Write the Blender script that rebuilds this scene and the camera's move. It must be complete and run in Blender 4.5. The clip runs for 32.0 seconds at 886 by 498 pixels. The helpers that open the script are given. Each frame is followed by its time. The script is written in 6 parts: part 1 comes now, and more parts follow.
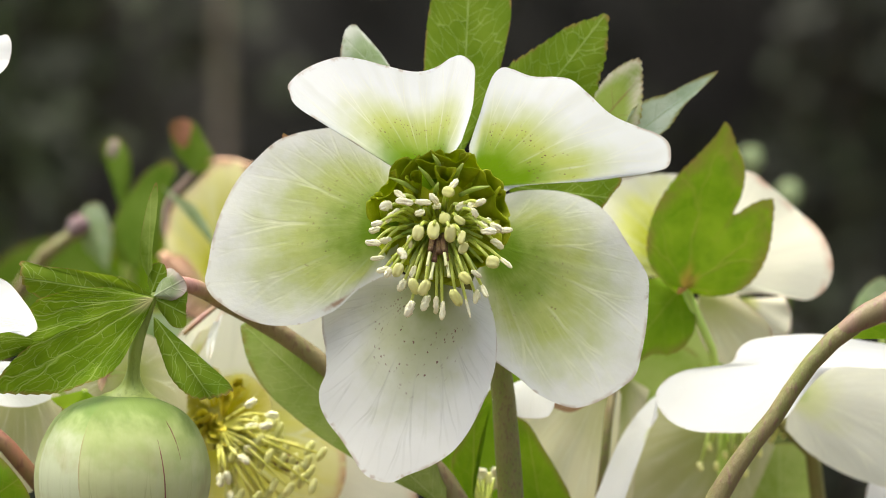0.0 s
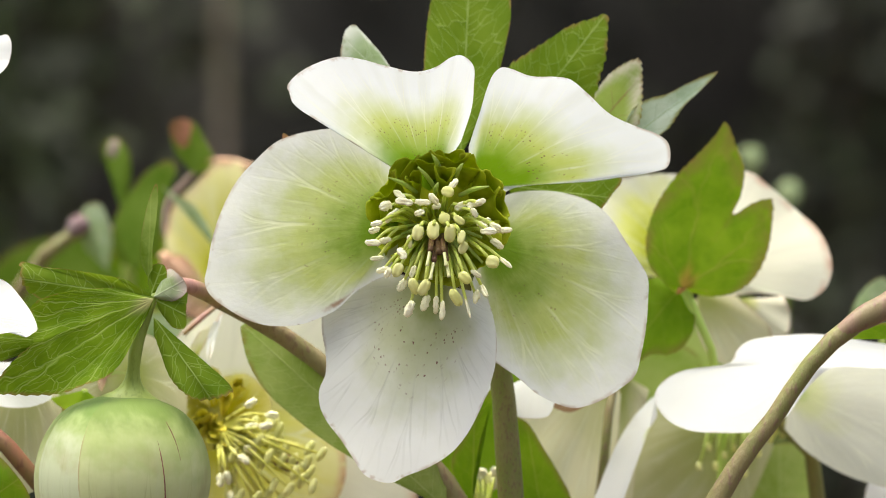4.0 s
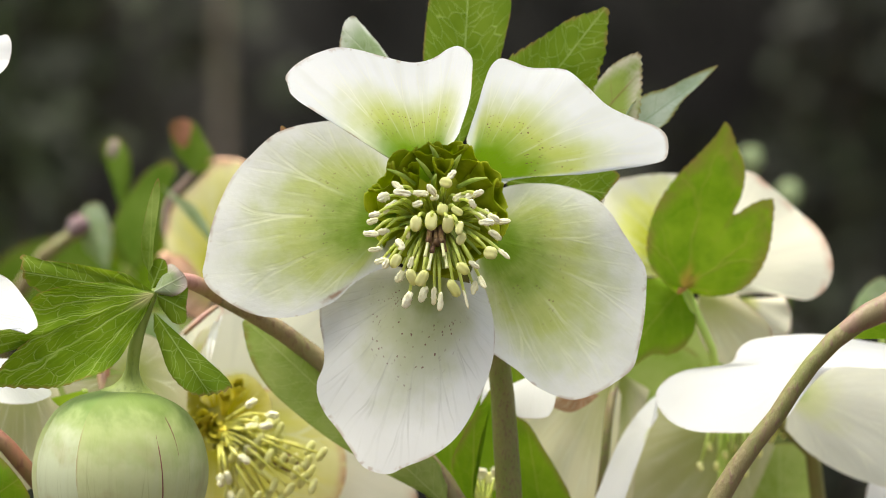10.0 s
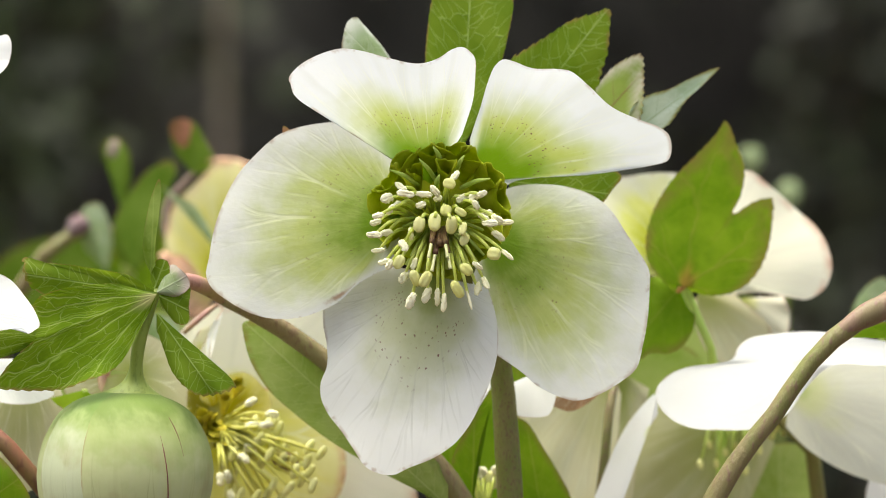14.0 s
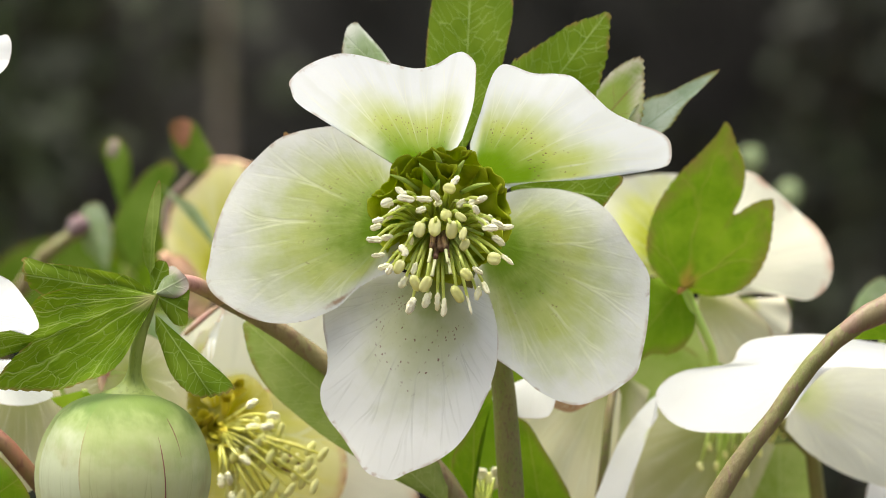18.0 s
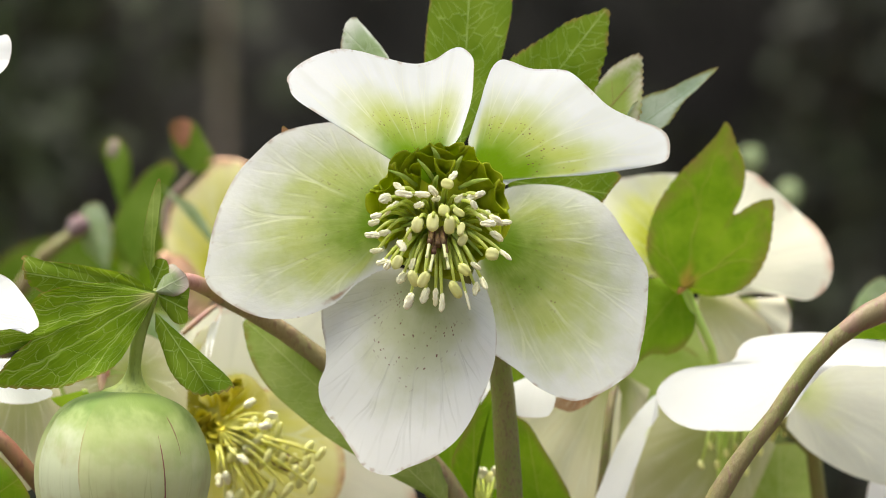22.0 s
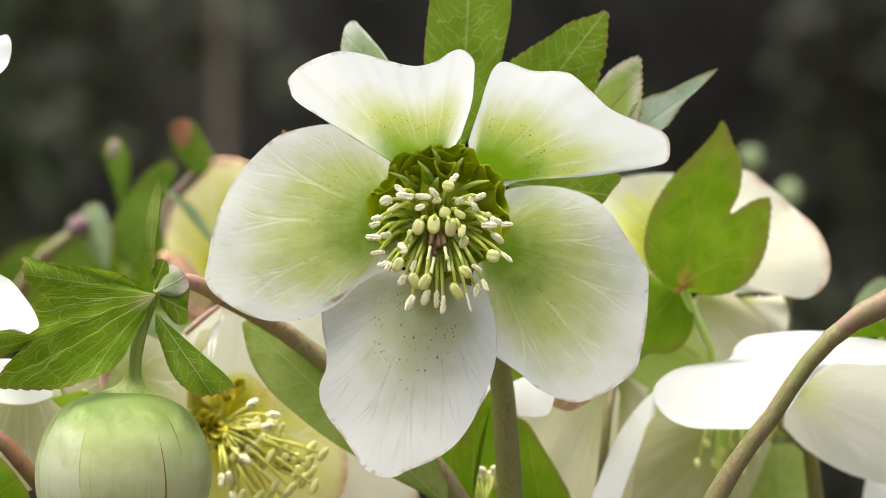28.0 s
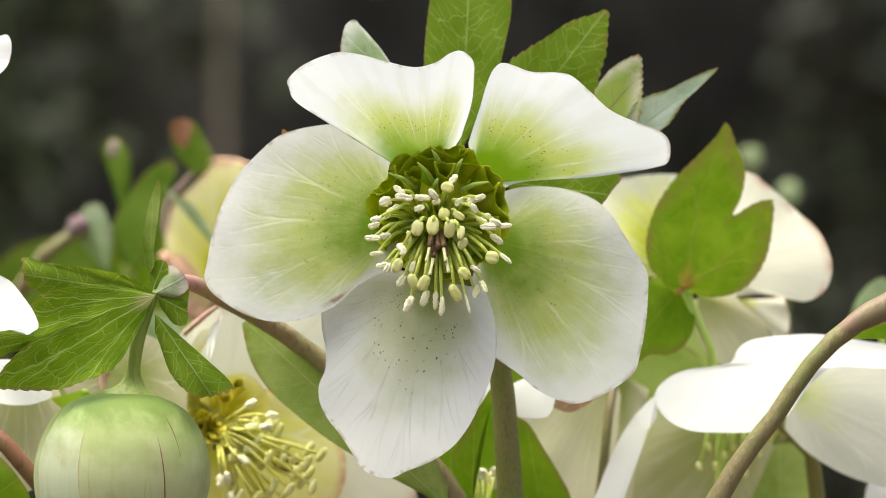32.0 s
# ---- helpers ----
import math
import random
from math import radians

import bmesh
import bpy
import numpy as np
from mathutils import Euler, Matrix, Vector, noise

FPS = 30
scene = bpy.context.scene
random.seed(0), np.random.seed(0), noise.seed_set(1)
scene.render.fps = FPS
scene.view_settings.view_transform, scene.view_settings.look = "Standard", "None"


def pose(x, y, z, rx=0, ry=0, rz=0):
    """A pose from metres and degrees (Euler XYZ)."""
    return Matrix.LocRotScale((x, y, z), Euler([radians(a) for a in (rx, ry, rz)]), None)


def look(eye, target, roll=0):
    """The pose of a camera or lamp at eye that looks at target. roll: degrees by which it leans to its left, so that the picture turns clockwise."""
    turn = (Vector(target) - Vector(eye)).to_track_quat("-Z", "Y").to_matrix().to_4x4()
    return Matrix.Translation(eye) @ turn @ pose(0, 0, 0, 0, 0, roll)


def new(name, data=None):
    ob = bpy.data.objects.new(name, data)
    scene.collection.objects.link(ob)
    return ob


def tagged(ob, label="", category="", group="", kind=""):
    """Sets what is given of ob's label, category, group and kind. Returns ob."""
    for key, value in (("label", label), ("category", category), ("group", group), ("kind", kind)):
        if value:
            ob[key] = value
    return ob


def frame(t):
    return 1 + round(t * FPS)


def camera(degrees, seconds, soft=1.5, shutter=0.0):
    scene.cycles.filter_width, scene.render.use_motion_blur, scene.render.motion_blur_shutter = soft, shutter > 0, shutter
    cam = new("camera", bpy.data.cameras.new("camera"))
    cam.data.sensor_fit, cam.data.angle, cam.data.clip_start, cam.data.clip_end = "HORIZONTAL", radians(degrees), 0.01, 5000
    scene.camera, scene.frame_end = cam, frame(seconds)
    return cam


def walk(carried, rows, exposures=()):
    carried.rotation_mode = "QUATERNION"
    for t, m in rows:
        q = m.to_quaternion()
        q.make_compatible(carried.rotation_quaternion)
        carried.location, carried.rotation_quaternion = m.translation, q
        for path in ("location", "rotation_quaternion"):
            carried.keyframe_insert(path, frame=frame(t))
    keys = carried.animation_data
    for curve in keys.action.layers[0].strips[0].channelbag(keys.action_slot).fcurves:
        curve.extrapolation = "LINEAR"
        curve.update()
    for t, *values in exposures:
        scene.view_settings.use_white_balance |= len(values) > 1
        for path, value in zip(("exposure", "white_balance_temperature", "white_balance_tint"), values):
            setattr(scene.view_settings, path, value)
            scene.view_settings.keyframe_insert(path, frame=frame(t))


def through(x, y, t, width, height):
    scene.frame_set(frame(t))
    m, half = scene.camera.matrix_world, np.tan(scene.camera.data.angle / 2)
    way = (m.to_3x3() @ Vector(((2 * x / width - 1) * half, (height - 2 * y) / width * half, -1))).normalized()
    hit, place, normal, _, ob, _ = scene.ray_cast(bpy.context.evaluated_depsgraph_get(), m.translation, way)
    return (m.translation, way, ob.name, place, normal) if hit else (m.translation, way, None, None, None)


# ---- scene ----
from math import cos, sin, pi

U = 8.55e-5       # one plan unit in metres: about a twelfth of a millimetre
D = 0.509         # from the lens to the flower's plane
EYE = 0.40        # height of the lens over the soil

# ---- camera ----
cam = camera(15, 32.0, soft=0.8)
cam.data.dof.use_dof = True
cam.data.dof.focus_distance = D - 0.002
cam.data.dof.aperture_fstop = 17.0
walk(cam, [(0, look((0, -D, EYE), (0, 1, EYE))), (32, look((0, -D, EYE), (0, 1, EYE)))], [(0, 1.11, 6880, 1), (32, 1.11, 6880, 1)])

# ---- light ----
SUN_TURN, SUN_UP = radians(-105), radians(78)
world = bpy.data.worlds.new("sky")
scene.world = world
world.use_nodes = True
sky = world.node_tree.nodes.new("ShaderNodeTexSky")
sky.sky_type, sky.sun_disc, sky.sun_elevation, sky.sun_rotation = "NISHITA", False, SUN_UP, SUN_TURN
sky.air_density, sky.dust_density, sky.ozone_density = 0.5, 6.0, 0.3
world.node_tree.links.new(sky.outputs[0], world.node_tree.nodes["Background"].inputs[0])
world.node_tree.nodes["Background"].inputs[1].default_value = 0.15
sun = new("sun", bpy.data.lights.new("sun", "SUN"))
sun.data.energy, sun.data.angle, sun.data.color = 2.2, radians(70.0), (1, 0.985, 0.955)
sun.matrix_world = look((sin(SUN_TURN) * cos(SUN_UP) * 20, cos(SUN_TURN) * cos(SUN_UP) * 20, sin(SUN_UP) * 20), (0, 0, 0))


# ---- materials ----
class Nodes:
    """A short way to write node materials."""

    def __init__(self, name):
        self.mat = bpy.data.materials.new(name)
        self.mat.use_nodes = True
        self.tree = self.mat.node_tree
        self.tree.nodes.clear()
        self.out = self.add("ShaderNodeOutputMaterial")

    def add(self, kind):
        return self.tree.nodes.new(kind)

    def link(self, a, b):
        self.tree.links.new(a, b)

    def put(self, socket, v):
        if isinstance(v, bpy.types.NodeSocket):
            self.link(v, socket)
        elif isinstance(v, tuple) and len(v) == 3 and socket.type == "RGBA":
            socket.default_value = (*v, 1)
        else:
            socket.default_value = v

    def math(self, op, a, b=0.0, c=0.0, clamp=False):
        n = self.add("ShaderNodeMath")
        n.operation, n.use_clamp = op, clamp
        for i, v in enumerate((a, b, c)):
            self.put(n.inputs[i], v)
        return n.outputs[0]

    def mix(self, f, a, b):
        n = self.add("ShaderNodeMix")
        n.data_type = "RGBA"
        self.put(n.inputs[0], f), self.put(n.inputs[6], a), self.put(n.inputs[7], b)
        return n.outputs[2]

    def step(self, v, lo, hi):
        n = self.add("ShaderNodeMapRange")
        n.interpolation_type = "SMOOTHSTEP"
        for i, x in enumerate((v, lo, hi, 0.0, 1.0)):
            self.put(n.inputs[i], x)
        return n.outputs[0]

    def noise(self, vec, scale, detail=3.0, rough=0.55):
        n = self.add("ShaderNodeTexNoise")
        if vec is not None:
            self.link(vec, n.inputs["Vector"])
        n.inputs["Scale"].default_value, n.inputs["Detail"].default_value, n.inputs["Roughness"].default_value = scale, detail, rough
        return n.outputs["Fac"]

    def forks(self, t, s, count, width, span, seed=0.0, start=0.3, wob=None):
        """Veins that run out from a base and fork once on their way: 1 on a vein. span: the fan's breadth at its rim."""
        x = self.math("ADD", self.math("MULTIPLY", t, float(count)), seed)
        if wob is not None:
            x = self.math("ADD", x, self.math("MULTIPLY", wob, float(count)))
        w = self.add("ShaderNodeTexWhiteNoise")
        w.noise_dimensions = "1D"
        self.link(self.math("ADD", self.math("FLOOR", x), seed * 3.7 + 0.5), w.inputs["W"])
        r = w.outputs["Value"]
        u = self.math("ADD", self.math("SUBTRACT", self.math("FRACT", x), 0.5), self.math("MULTIPLY", self.math("SUBTRACT", r, 0.5), 0.16))
        gap = self.math("MULTIPLY", self.step(s, self.math("ADD", self.math("MULTIPLY", r, 0.38), start), 1.1), 0.27)
        far = self.math("ABSOLUTE", self.math("SUBTRACT", self.math("ABSOLUTE", u), gap))
        far = self.math("MULTIPLY", self.math("MULTIPLY", far, s), span / count)
        return self.math("SUBTRACT", 1.0, self.step(far, width * 0.25, width))

    def uv(self, name):
        n = self.add("ShaderNodeUVMap")
        n.uv_map = name
        s = self.add("ShaderNodeSeparateXYZ")
        self.link(n.outputs[0], s.inputs[0])
        return n.outputs[0], s.outputs[0], s.outputs[1]

    def vec(self, x, y, z=0.0):
        n = self.add("ShaderNodeCombineXYZ")
        self.put(n.inputs[0], x), self.put(n.inputs[1], y), self.put(n.inputs[2], z)
        return n.outputs[0]

    def local(self):
        return self.add("ShaderNodeTexCoord").outputs["Object"]

    def sheet(self, colour, through, share, rough=0.5, bump=None, strength=0.1, sheen=0.3):
        """A thin living sheet: it scatters light back and lets a share of it through."""
        p = self.add("ShaderNodeBsdfPrincipled")
        self.put(p.inputs["Base Color"], colour)
        p.inputs["Roughness"].default_value = rough
        p.inputs["Specular IOR Level"].default_value = sheen
        t = self.add("ShaderNodeBsdfTranslucent")
        self.put(t.inputs[0], through)
        m = self.add("ShaderNodeMixShader")
        self.put(m.inputs[0], share)
        self.link(p.outputs[0], m.inputs[1]), self.link(t.outputs[0], m.inputs[2])
        if bump is not None:
            b = self.add("ShaderNodeBump")
            b.inputs["Strength"].default_value, b.inputs["Distance"].default_value = strength, 0.0004
            self.link(bump, b.inputs["Height"])
            self.link(b.outputs[0], p.inputs["Normal"])
        self.link(m.outputs[0], self.out.inputs[0])
        return self.mat


def sepal_material(name, g0=0.25, g1=0.75, green=(0.30, 0.46, 0.03), mid=(0.66, 0.74, 0.30), pale=(0.86, 0.86, 0.83),
                   specks=0.0, rim=None, vein=0.35, share=0.5, vein_colour=(0.88, 0.90, 0.74), lines=24.0, bruise=None, thin=0.032, streak=0.16, relief=0.24, mottle=0.35,
                   forks=7, boughs=0.55, margin=0.0, hair=0.012, blush=None):
    """White hellebore sepal: green at its base, with radial veins, dark specks and a tinted rim."""
    n = Nodes(name)
    _, t, s = n.uv("fan")
    flat, _, _ = n.uv("flat")
    patch = n.noise(flat, 2.2, 3)
    s2 = n.math("ADD", s, n.math("MULTIPLY", n.math("SUBTRACT", patch, 0.5), mottle))
    col = n.mix(n.step(s2, g0, (g0 + g1) / 2), green, mid)
    col = n.mix(n.step(s2, (g0 + g1) / 2 - 0.06, g1), col, pale)
    if margin:
        side = n.step(n.math("ADD", n.math("ABSOLUTE", n.math("SUBTRACT", t, 0.5)), n.math("MULTIPLY", n.math("SUBTRACT", patch, 0.5), 0.2)), 0.26, 0.5)
        col = n.mix(n.math("MULTIPLY", n.math("MULTIPLY", side, n.step(s, 0.18, 0.55)), margin), col, pale)
    if blush:
        col = n.mix(n.math("MULTIPLY", n.step(n.noise(flat, 1.6, 3), 0.50, 0.72), n.math("MULTIPLY", n.step(s, 0.3, 0.5), 0.55)), col, blush)
    # veins that run out from the base, branching with the distance
    wob = n.math("MULTIPLY", n.math("SUBTRACT", n.noise(flat, 2.0, 1), 0.5), 0.03)
    tt = n.math("ADD", t, wob)
    fine = n.noise(n.vec(n.math("MULTIPLY", tt, lines), n.math("MULTIPLY", s, 0.25)), 1.0, 1.5, 0.5)
    ridge = n.math("ABSOLUTE", n.math("SUBTRACT", fine, 0.5))
    line = n.math("SUBTRACT", 1.0, n.step(ridge, 0.0, thin))
    broad = n.noise(n.vec(n.math("MULTIPLY", tt, 11.0), n.math("MULTIPLY", s, 0.9)), 1.0, 1.5)
    zone = n.math("MULTIPLY", n.step(s, 0.3, 0.58), n.math("SUBTRACT", 1.0, n.math("MULTIPLY", n.step(s, 0.7, 1.0), 0.7)))
    col = n.mix(n.math("MULTIPLY", n.math("MULTIPLY", n.step(broad, 0.46, 0.36), zone), vein * 0.7), col, vein_colour)
    light = n.math("MULTIPLY", n.math("MULTIPLY", line, zone), n.math("MULTIPLY", n.step(n.noise(flat, 1.7, 2), 0.3, 0.62), vein * 0.55))
    col = n.mix(light, col, vein_colour)
    slow = n.math("MULTIPLY", n.math("SUBTRACT", n.noise(flat, 1.1, 2), 0.5), 0.02)
    tree = n.forks(t, s, forks, hair, 3.2, 0.3, 0.34, slow)
    twig = n.math("MULTIPLY", n.forks(t, s, forks * 2 + 1, 0.010, 3.2, 0.7, 0.5, slow), n.step(s, 0.45, 0.7))
    tree = n.math("MAXIMUM", tree, n.math("MULTIPLY", twig, 0.6))
    tree = n.math("MULTIPLY", n.math("MULTIPLY", tree, n.step(s, 0.28, 0.6)), n.math("MULTIPLY", n.step(n.noise(flat, 1.9, 2), 0.25, 0.7), n.math("SUBTRACT", 1.0, n.math("MULTIPLY", n.step(s, 0.75, 1.0), 0.8))))
    col = n.mix(n.math("MULTIPLY", tree, boughs), col, vein_colour)
    dark = n.math("MULTIPLY", n.math("MULTIPLY", n.step(broad, 0.52, 0.66), n.step(s, 0.25, 0.55)), streak)
    col = n.mix(dark, col, (0.55, 0.58, 0.48))
    if specks:
        v = n.add("ShaderNodeTexVoronoi")
        v.voronoi_dimensions = "2D"
        n.link(n.vec(n.math("MULTIPLY", t, 44.0), n.math("MULTIPLY", s, 34.0)), v.inputs["Vector"])
        v.inputs["Scale"].default_value = 1.0
        size = n.math("MULTIPLY", n.math("POWER", n.noise(flat, 23.0, 1), 2.0), 0.85)
        dot = n.math("SUBTRACT", 1.0, n.step(v.outputs["Distance"], n.math("MULTIPLY", size, 0.45), size))
        c = n.add("ShaderNodeSeparateColor")
        n.link(v.outputs["Color"], c.inputs[0])
        some = n.step(c.outputs[0], 0.45, 0.75)
        area = n.math("MULTIPLY", n.step(s, 0.2, 0.3), n.math("SUBTRACT", 1.0, n.step(s, 0.48, 0.62)))
        mid_t = n.math("SUBTRACT", 1.0, n.step(n.math("ABSOLUTE", n.math("SUBTRACT", t, 0.5)), 0.25, 0.45))
        some = n.math("MULTIPLY", some, n.step(n.noise(flat, 3.0, 2), 0.42, 0.60))
        f = n.math("MULTIPLY", n.math("MULTIPLY", dot, some), n.math("MULTIPLY", n.math("MULTIPLY", area, mid_t), specks))
        col = n.mix(f, col, (0.16, 0.05, 0.06))
    if rim:
        edge = n.math("MAXIMUM", n.step(s, 0.91, 1.0), n.step(n.math("ABSOLUTE", n.math("SUBTRACT", t, 0.5)), 0.46, 0.5))
        col = n.mix(n.math("MULTIPLY", edge, n.math("MULTIPLY", n.step(n.noise(flat, 3.0, 2), 0.35, 0.6), 0.75)), col, rim)
    brown = n.math("MULTIPLY", n.step(s, 0.965, 1.0), n.step(n.noise(flat, 6.0, 3), 0.55, 0.68))
    edging = n.math("MAXIMUM", n.step(s, 0.975, 1.0), n.step(n.math("ABSOLUTE", n.math("SUBTRACT", t, 0.5)), 0.485, 0.5))
    brown = n.math("MAXIMUM", brown, n.math("MULTIPLY", edging, n.step(n.noise(flat, 2.0, 3), 0.46, 0.62)))
    col = n.mix(n.math("MULTIPLY", brown, 0.6), col, (0.35, 0.22, 0.14))
    if bruise:
        far = n.math("SQRT", n.math("ADD", n.math("POWER", n.math("MULTIPLY", n.math("SUBTRACT", t, bruise[0]), 3.4), 2.0), n.math("POWER", n.math("SUBTRACT", s, bruise[1]), 2.0)))
        mark = n.math("SUBTRACT", 1.0, n.step(n.math("ADD", far, n.math("MULTIPLY", n.noise(flat, 9.0, 3), 0.10)), 0.05, 0.14))
        col = n.mix(n.math("MULTIPLY", mark, 0.85), col, (0.34, 0.20, 0.13))
    bump = n.math("ADD", n.math("MULTIPLY", fine, 0.8), broad)
    crepe = n.noise(n.vec(n.math("MULTIPLY", t, 60.0), n.math("MULTIPLY", s, 14.0)), 1.0, 3.0, 0.6)
    bump = n.math("ADD", n.math("ADD", bump, n.math("MULTIPLY", crepe, 0.7)), n.math("MULTIPLY", tree, 0.5))
    col = n.mix(n.math("MULTIPLY", n.step(crepe, 0.52, 0.75), 0.035), col, (0.62, 0.63, 0.55))
    return n.sheet(col, col, share, 0.55, bump, relief, 0.2)


def leaf_material(name, deep=(0.082, 0.145, 0.008), lift=(0.135, 0.205, 0.018), vein=(0.38, 0.48, 0.14), ribs=0.9, net=0.42, share=0.34,
                  tip=None, radial=False, tip_from=0.8, heart=(0.46, 0.40, 0.22)):
    """Leathery bract: a net of pale veins over mottled green."""
    n = Nodes(name)
    flat, u, v = n.uv("flat")
    _, t, s = n.uv("fan")
    col = n.mix(n.step(n.noise(flat, 1.6, 4), 0.35, 0.68), deep, lift)
    col = n.mix(n.math("MULTIPLY", n.step(n.noise(flat, 14.0, 2), 0.45, 0.75), 0.3), col, lift)
    wob = n.math("MULTIPLY", n.math("SUBTRACT", n.noise(flat, 2.2, 2), 0.5), 0.35)
    vo = n.add("ShaderNodeTexVoronoi")
    vo.feature, vo.voronoi_dimensions = "DISTANCE_TO_EDGE", "2D"
    if radial:
        rib = n.forks(t, s, 6, 0.011, 2.6, 0.1, 0.16, n.math("MULTIPLY", wob, 0.22))
        twig = n.math("MULTIPLY", n.forks(t, s, 11, 0.010, 2.6, 0.45, 0.35, n.math("MULTIPLY", wob, 0.3)), n.step(s, 0.3, 0.5))
        rib = n.math("MAXIMUM", rib, n.math("MULTIPLY", twig, 0.4))
        warp = n.vec(n.math("ADD", n.math("MULTIPLY", t, 14.0), n.math("MULTIPLY", wob, 4.0)), n.math("ADD", n.math("MULTIPLY", s, 8.0), n.math("MULTIPLY", wob, 3.0)))
    else:
        across = n.math("ABSOLUTE", n.math("ADD", v, n.math("MULTIPLY", wob, 0.06)))
        lag = n.math("SUBTRACT", u, n.math("ADD", n.math("MULTIPLY", across, 0.75), n.math("MULTIPLY", n.math("MULTIPLY", across, across), 0.35)))
        lag = n.math("ADD", lag, n.math("MULTIPLY", n.math("SIGN", v), 0.11))
        k = n.math("ABSOLUTE", n.math("SUBTRACT", n.math("FRACT", n.math("ADD", n.math("MULTIPLY", lag, 2.6), n.math("MULTIPLY", wob, 1.6))), 0.5))
        rib = n.math("MULTIPLY", n.math("SUBTRACT", 1.0, n.step(k, 0.006, 0.030)), 0.62)
        rib = n.math("MAXIMUM", rib, n.math("SUBTRACT", 1.0, n.step(across, 0.004, 0.016)))
        warp = n.vec(n.math("ADD", n.math("MULTIPLY", lag, 5.0), n.math("MULTIPLY", wob, 1.5)), n.math("ADD", n.math("MULTIPLY", v, 4.4), n.math("MULTIPLY", wob, 3.0)))
    n.link(warp, vo.inputs["Vector"])
    vo.inputs["Scale"].default_value = 1.0
    mesh_line = n.math("MULTIPLY", n.math("SUBTRACT", 1.0, n.step(vo.outputs["Distance"], 0.006, 0.048)), net)
    cell = n.add("ShaderNodeTexVoronoi")
    cell.voronoi_dimensions = "2D"
    n.link(warp, cell.inputs["Vector"])
    cell.inputs["Scale"].default_value = 1.0
    tone = n.add("ShaderNodeSeparateColor")
    n.link(cell.outputs["Color"], tone.inputs[0])
    col = n.mix(n.math("MULTIPLY", tone.outputs[0], 0.35), col, lift)
    veins = n.math("MAXIMUM", n.math("MULTIPLY", rib, ribs), mesh_line)
    veins = n.math("MULTIPLY", veins, n.math("ADD", 0.35, n.math("MULTIPLY", n.step(n.noise(flat, 1.7, 2), 0.3, 0.6), 0.65)))
    col = n.mix(n.math("MULTIPLY", veins, 0.8), col, vein)
    if radial:
        col = n.mix(n.math("MULTIPLY", n.math("SUBTRACT", 1.0, n.step(s, 0.02, 0.22)), 0.7), col, heart)
    if tip:
        col = n.mix(n.math("MULTIPLY", n.step(s, tip_from, 1.0), n.step(n.noise(flat, 3.0, 3), 0.3, 0.6)), col, tip)
    edge = n.math("MULTIPLY", n.step(s, 0.955, 1.0), n.step(n.noise(flat, 4.0, 2), 0.38, 0.55))
    col = n.mix(n.math("MULTIPLY", edge, 0.7), col, (0.25, 0.12, 0.06))
    warm = n.mix(0.4, col, (0.28, 0.42, 0.012))
    return n.sheet(col, warm, share, 0.6, veins, 0.4, 0.06)


def body_material(name, a, b, c=None, scale=220.0, rough=0.5, bump=0.3, spec=0.4, stretch=(1, 1, 0.25)):
    """Stems, anthers, soil, bark: two or three mottled colours with grain."""
    n = Nodes(name)
    mp = n.add("ShaderNodeMapping")
    n.link(n.local(), mp.inputs[0])
    mp.inputs["Scale"].default_value = stretch
    big, small = n.noise(mp.outputs[0], scale, 3), n.noise(mp.outputs[0], scale * 6, 3)
    col = n.mix(n.step(big, 0.35, 0.65), a, b)
    if c:
        col = n.mix(n.math("MULTIPLY", n.step(small, 0.5, 0.68), 0.7), col, c)
    p = n.add("ShaderNodeBsdfPrincipled")
    n.link(col, p.inputs["Base Color"])
    p.inputs["Roughness"].default_value, p.inputs["Specular IOR Level"].default_value = rough, spec
    bm = n.add("ShaderNodeBump")
    bm.inputs["Strength"].default_value, bm.inputs["Distance"].default_value = bump, 0.1 / scale
    n.link(n.math("ADD", big, small), bm.inputs["Height"])
    n.link(bm.outputs[0], p.inputs["Normal"])
    n.link(p.outputs[0], n.out.inputs[0])
    return n.mat


def flesh_material(name, a, b, share=0.4):
    """Juicy olive tissue that lets light through."""
    n = Nodes(name)
    big, small = n.noise(n.local(), 260, 3), n.noise(n.local(), 1500, 2)
    col = n.mix(n.step(big, 0.35, 0.65), a, b)
    return n.sheet(col, col, share, 0.4, n.math("ADD", big, small), 0.25, 0.35)


SEPAL_TOP = sepal_material("sepal_top", 0.24, 0.84, pale=(0.82, 0.86, 0.92), share=0.42, green=(0.17, 0.31, 0.010), mid=(0.52, 0.60, 0.17), specks=0.95, vein=0.16, boughs=0.5, vein_colour=(0.88, 0.91, 0.82), margin=0.6, mottle=0.16)
SEPAL_SIDE = sepal_material("sepal_side", 0.13, 1.0, green=(0.155, 0.275, 0.012), mid=(0.49, 0.56, 0.185), pale=(0.77, 0.785, 0.775), specks=0.5, vein=0.24, boughs=0.4, forks=8, vein_colour=(0.84, 0.86, 0.66), margin=0.6)
SEPAL_LOW = sepal_material("sepal_low", 0.0, 0.85, pale=(0.77, 0.78, 0.79), green=(0.27, 0.33, 0.08), mid=(0.55, 0.58, 0.40), specks=1.0, vein=0.05, vein_colour=(0.36, 0.37, 0.34), lines=34.0, streak=0.04, boughs=0.3, forks=12, margin=0.75, hair=0.007)
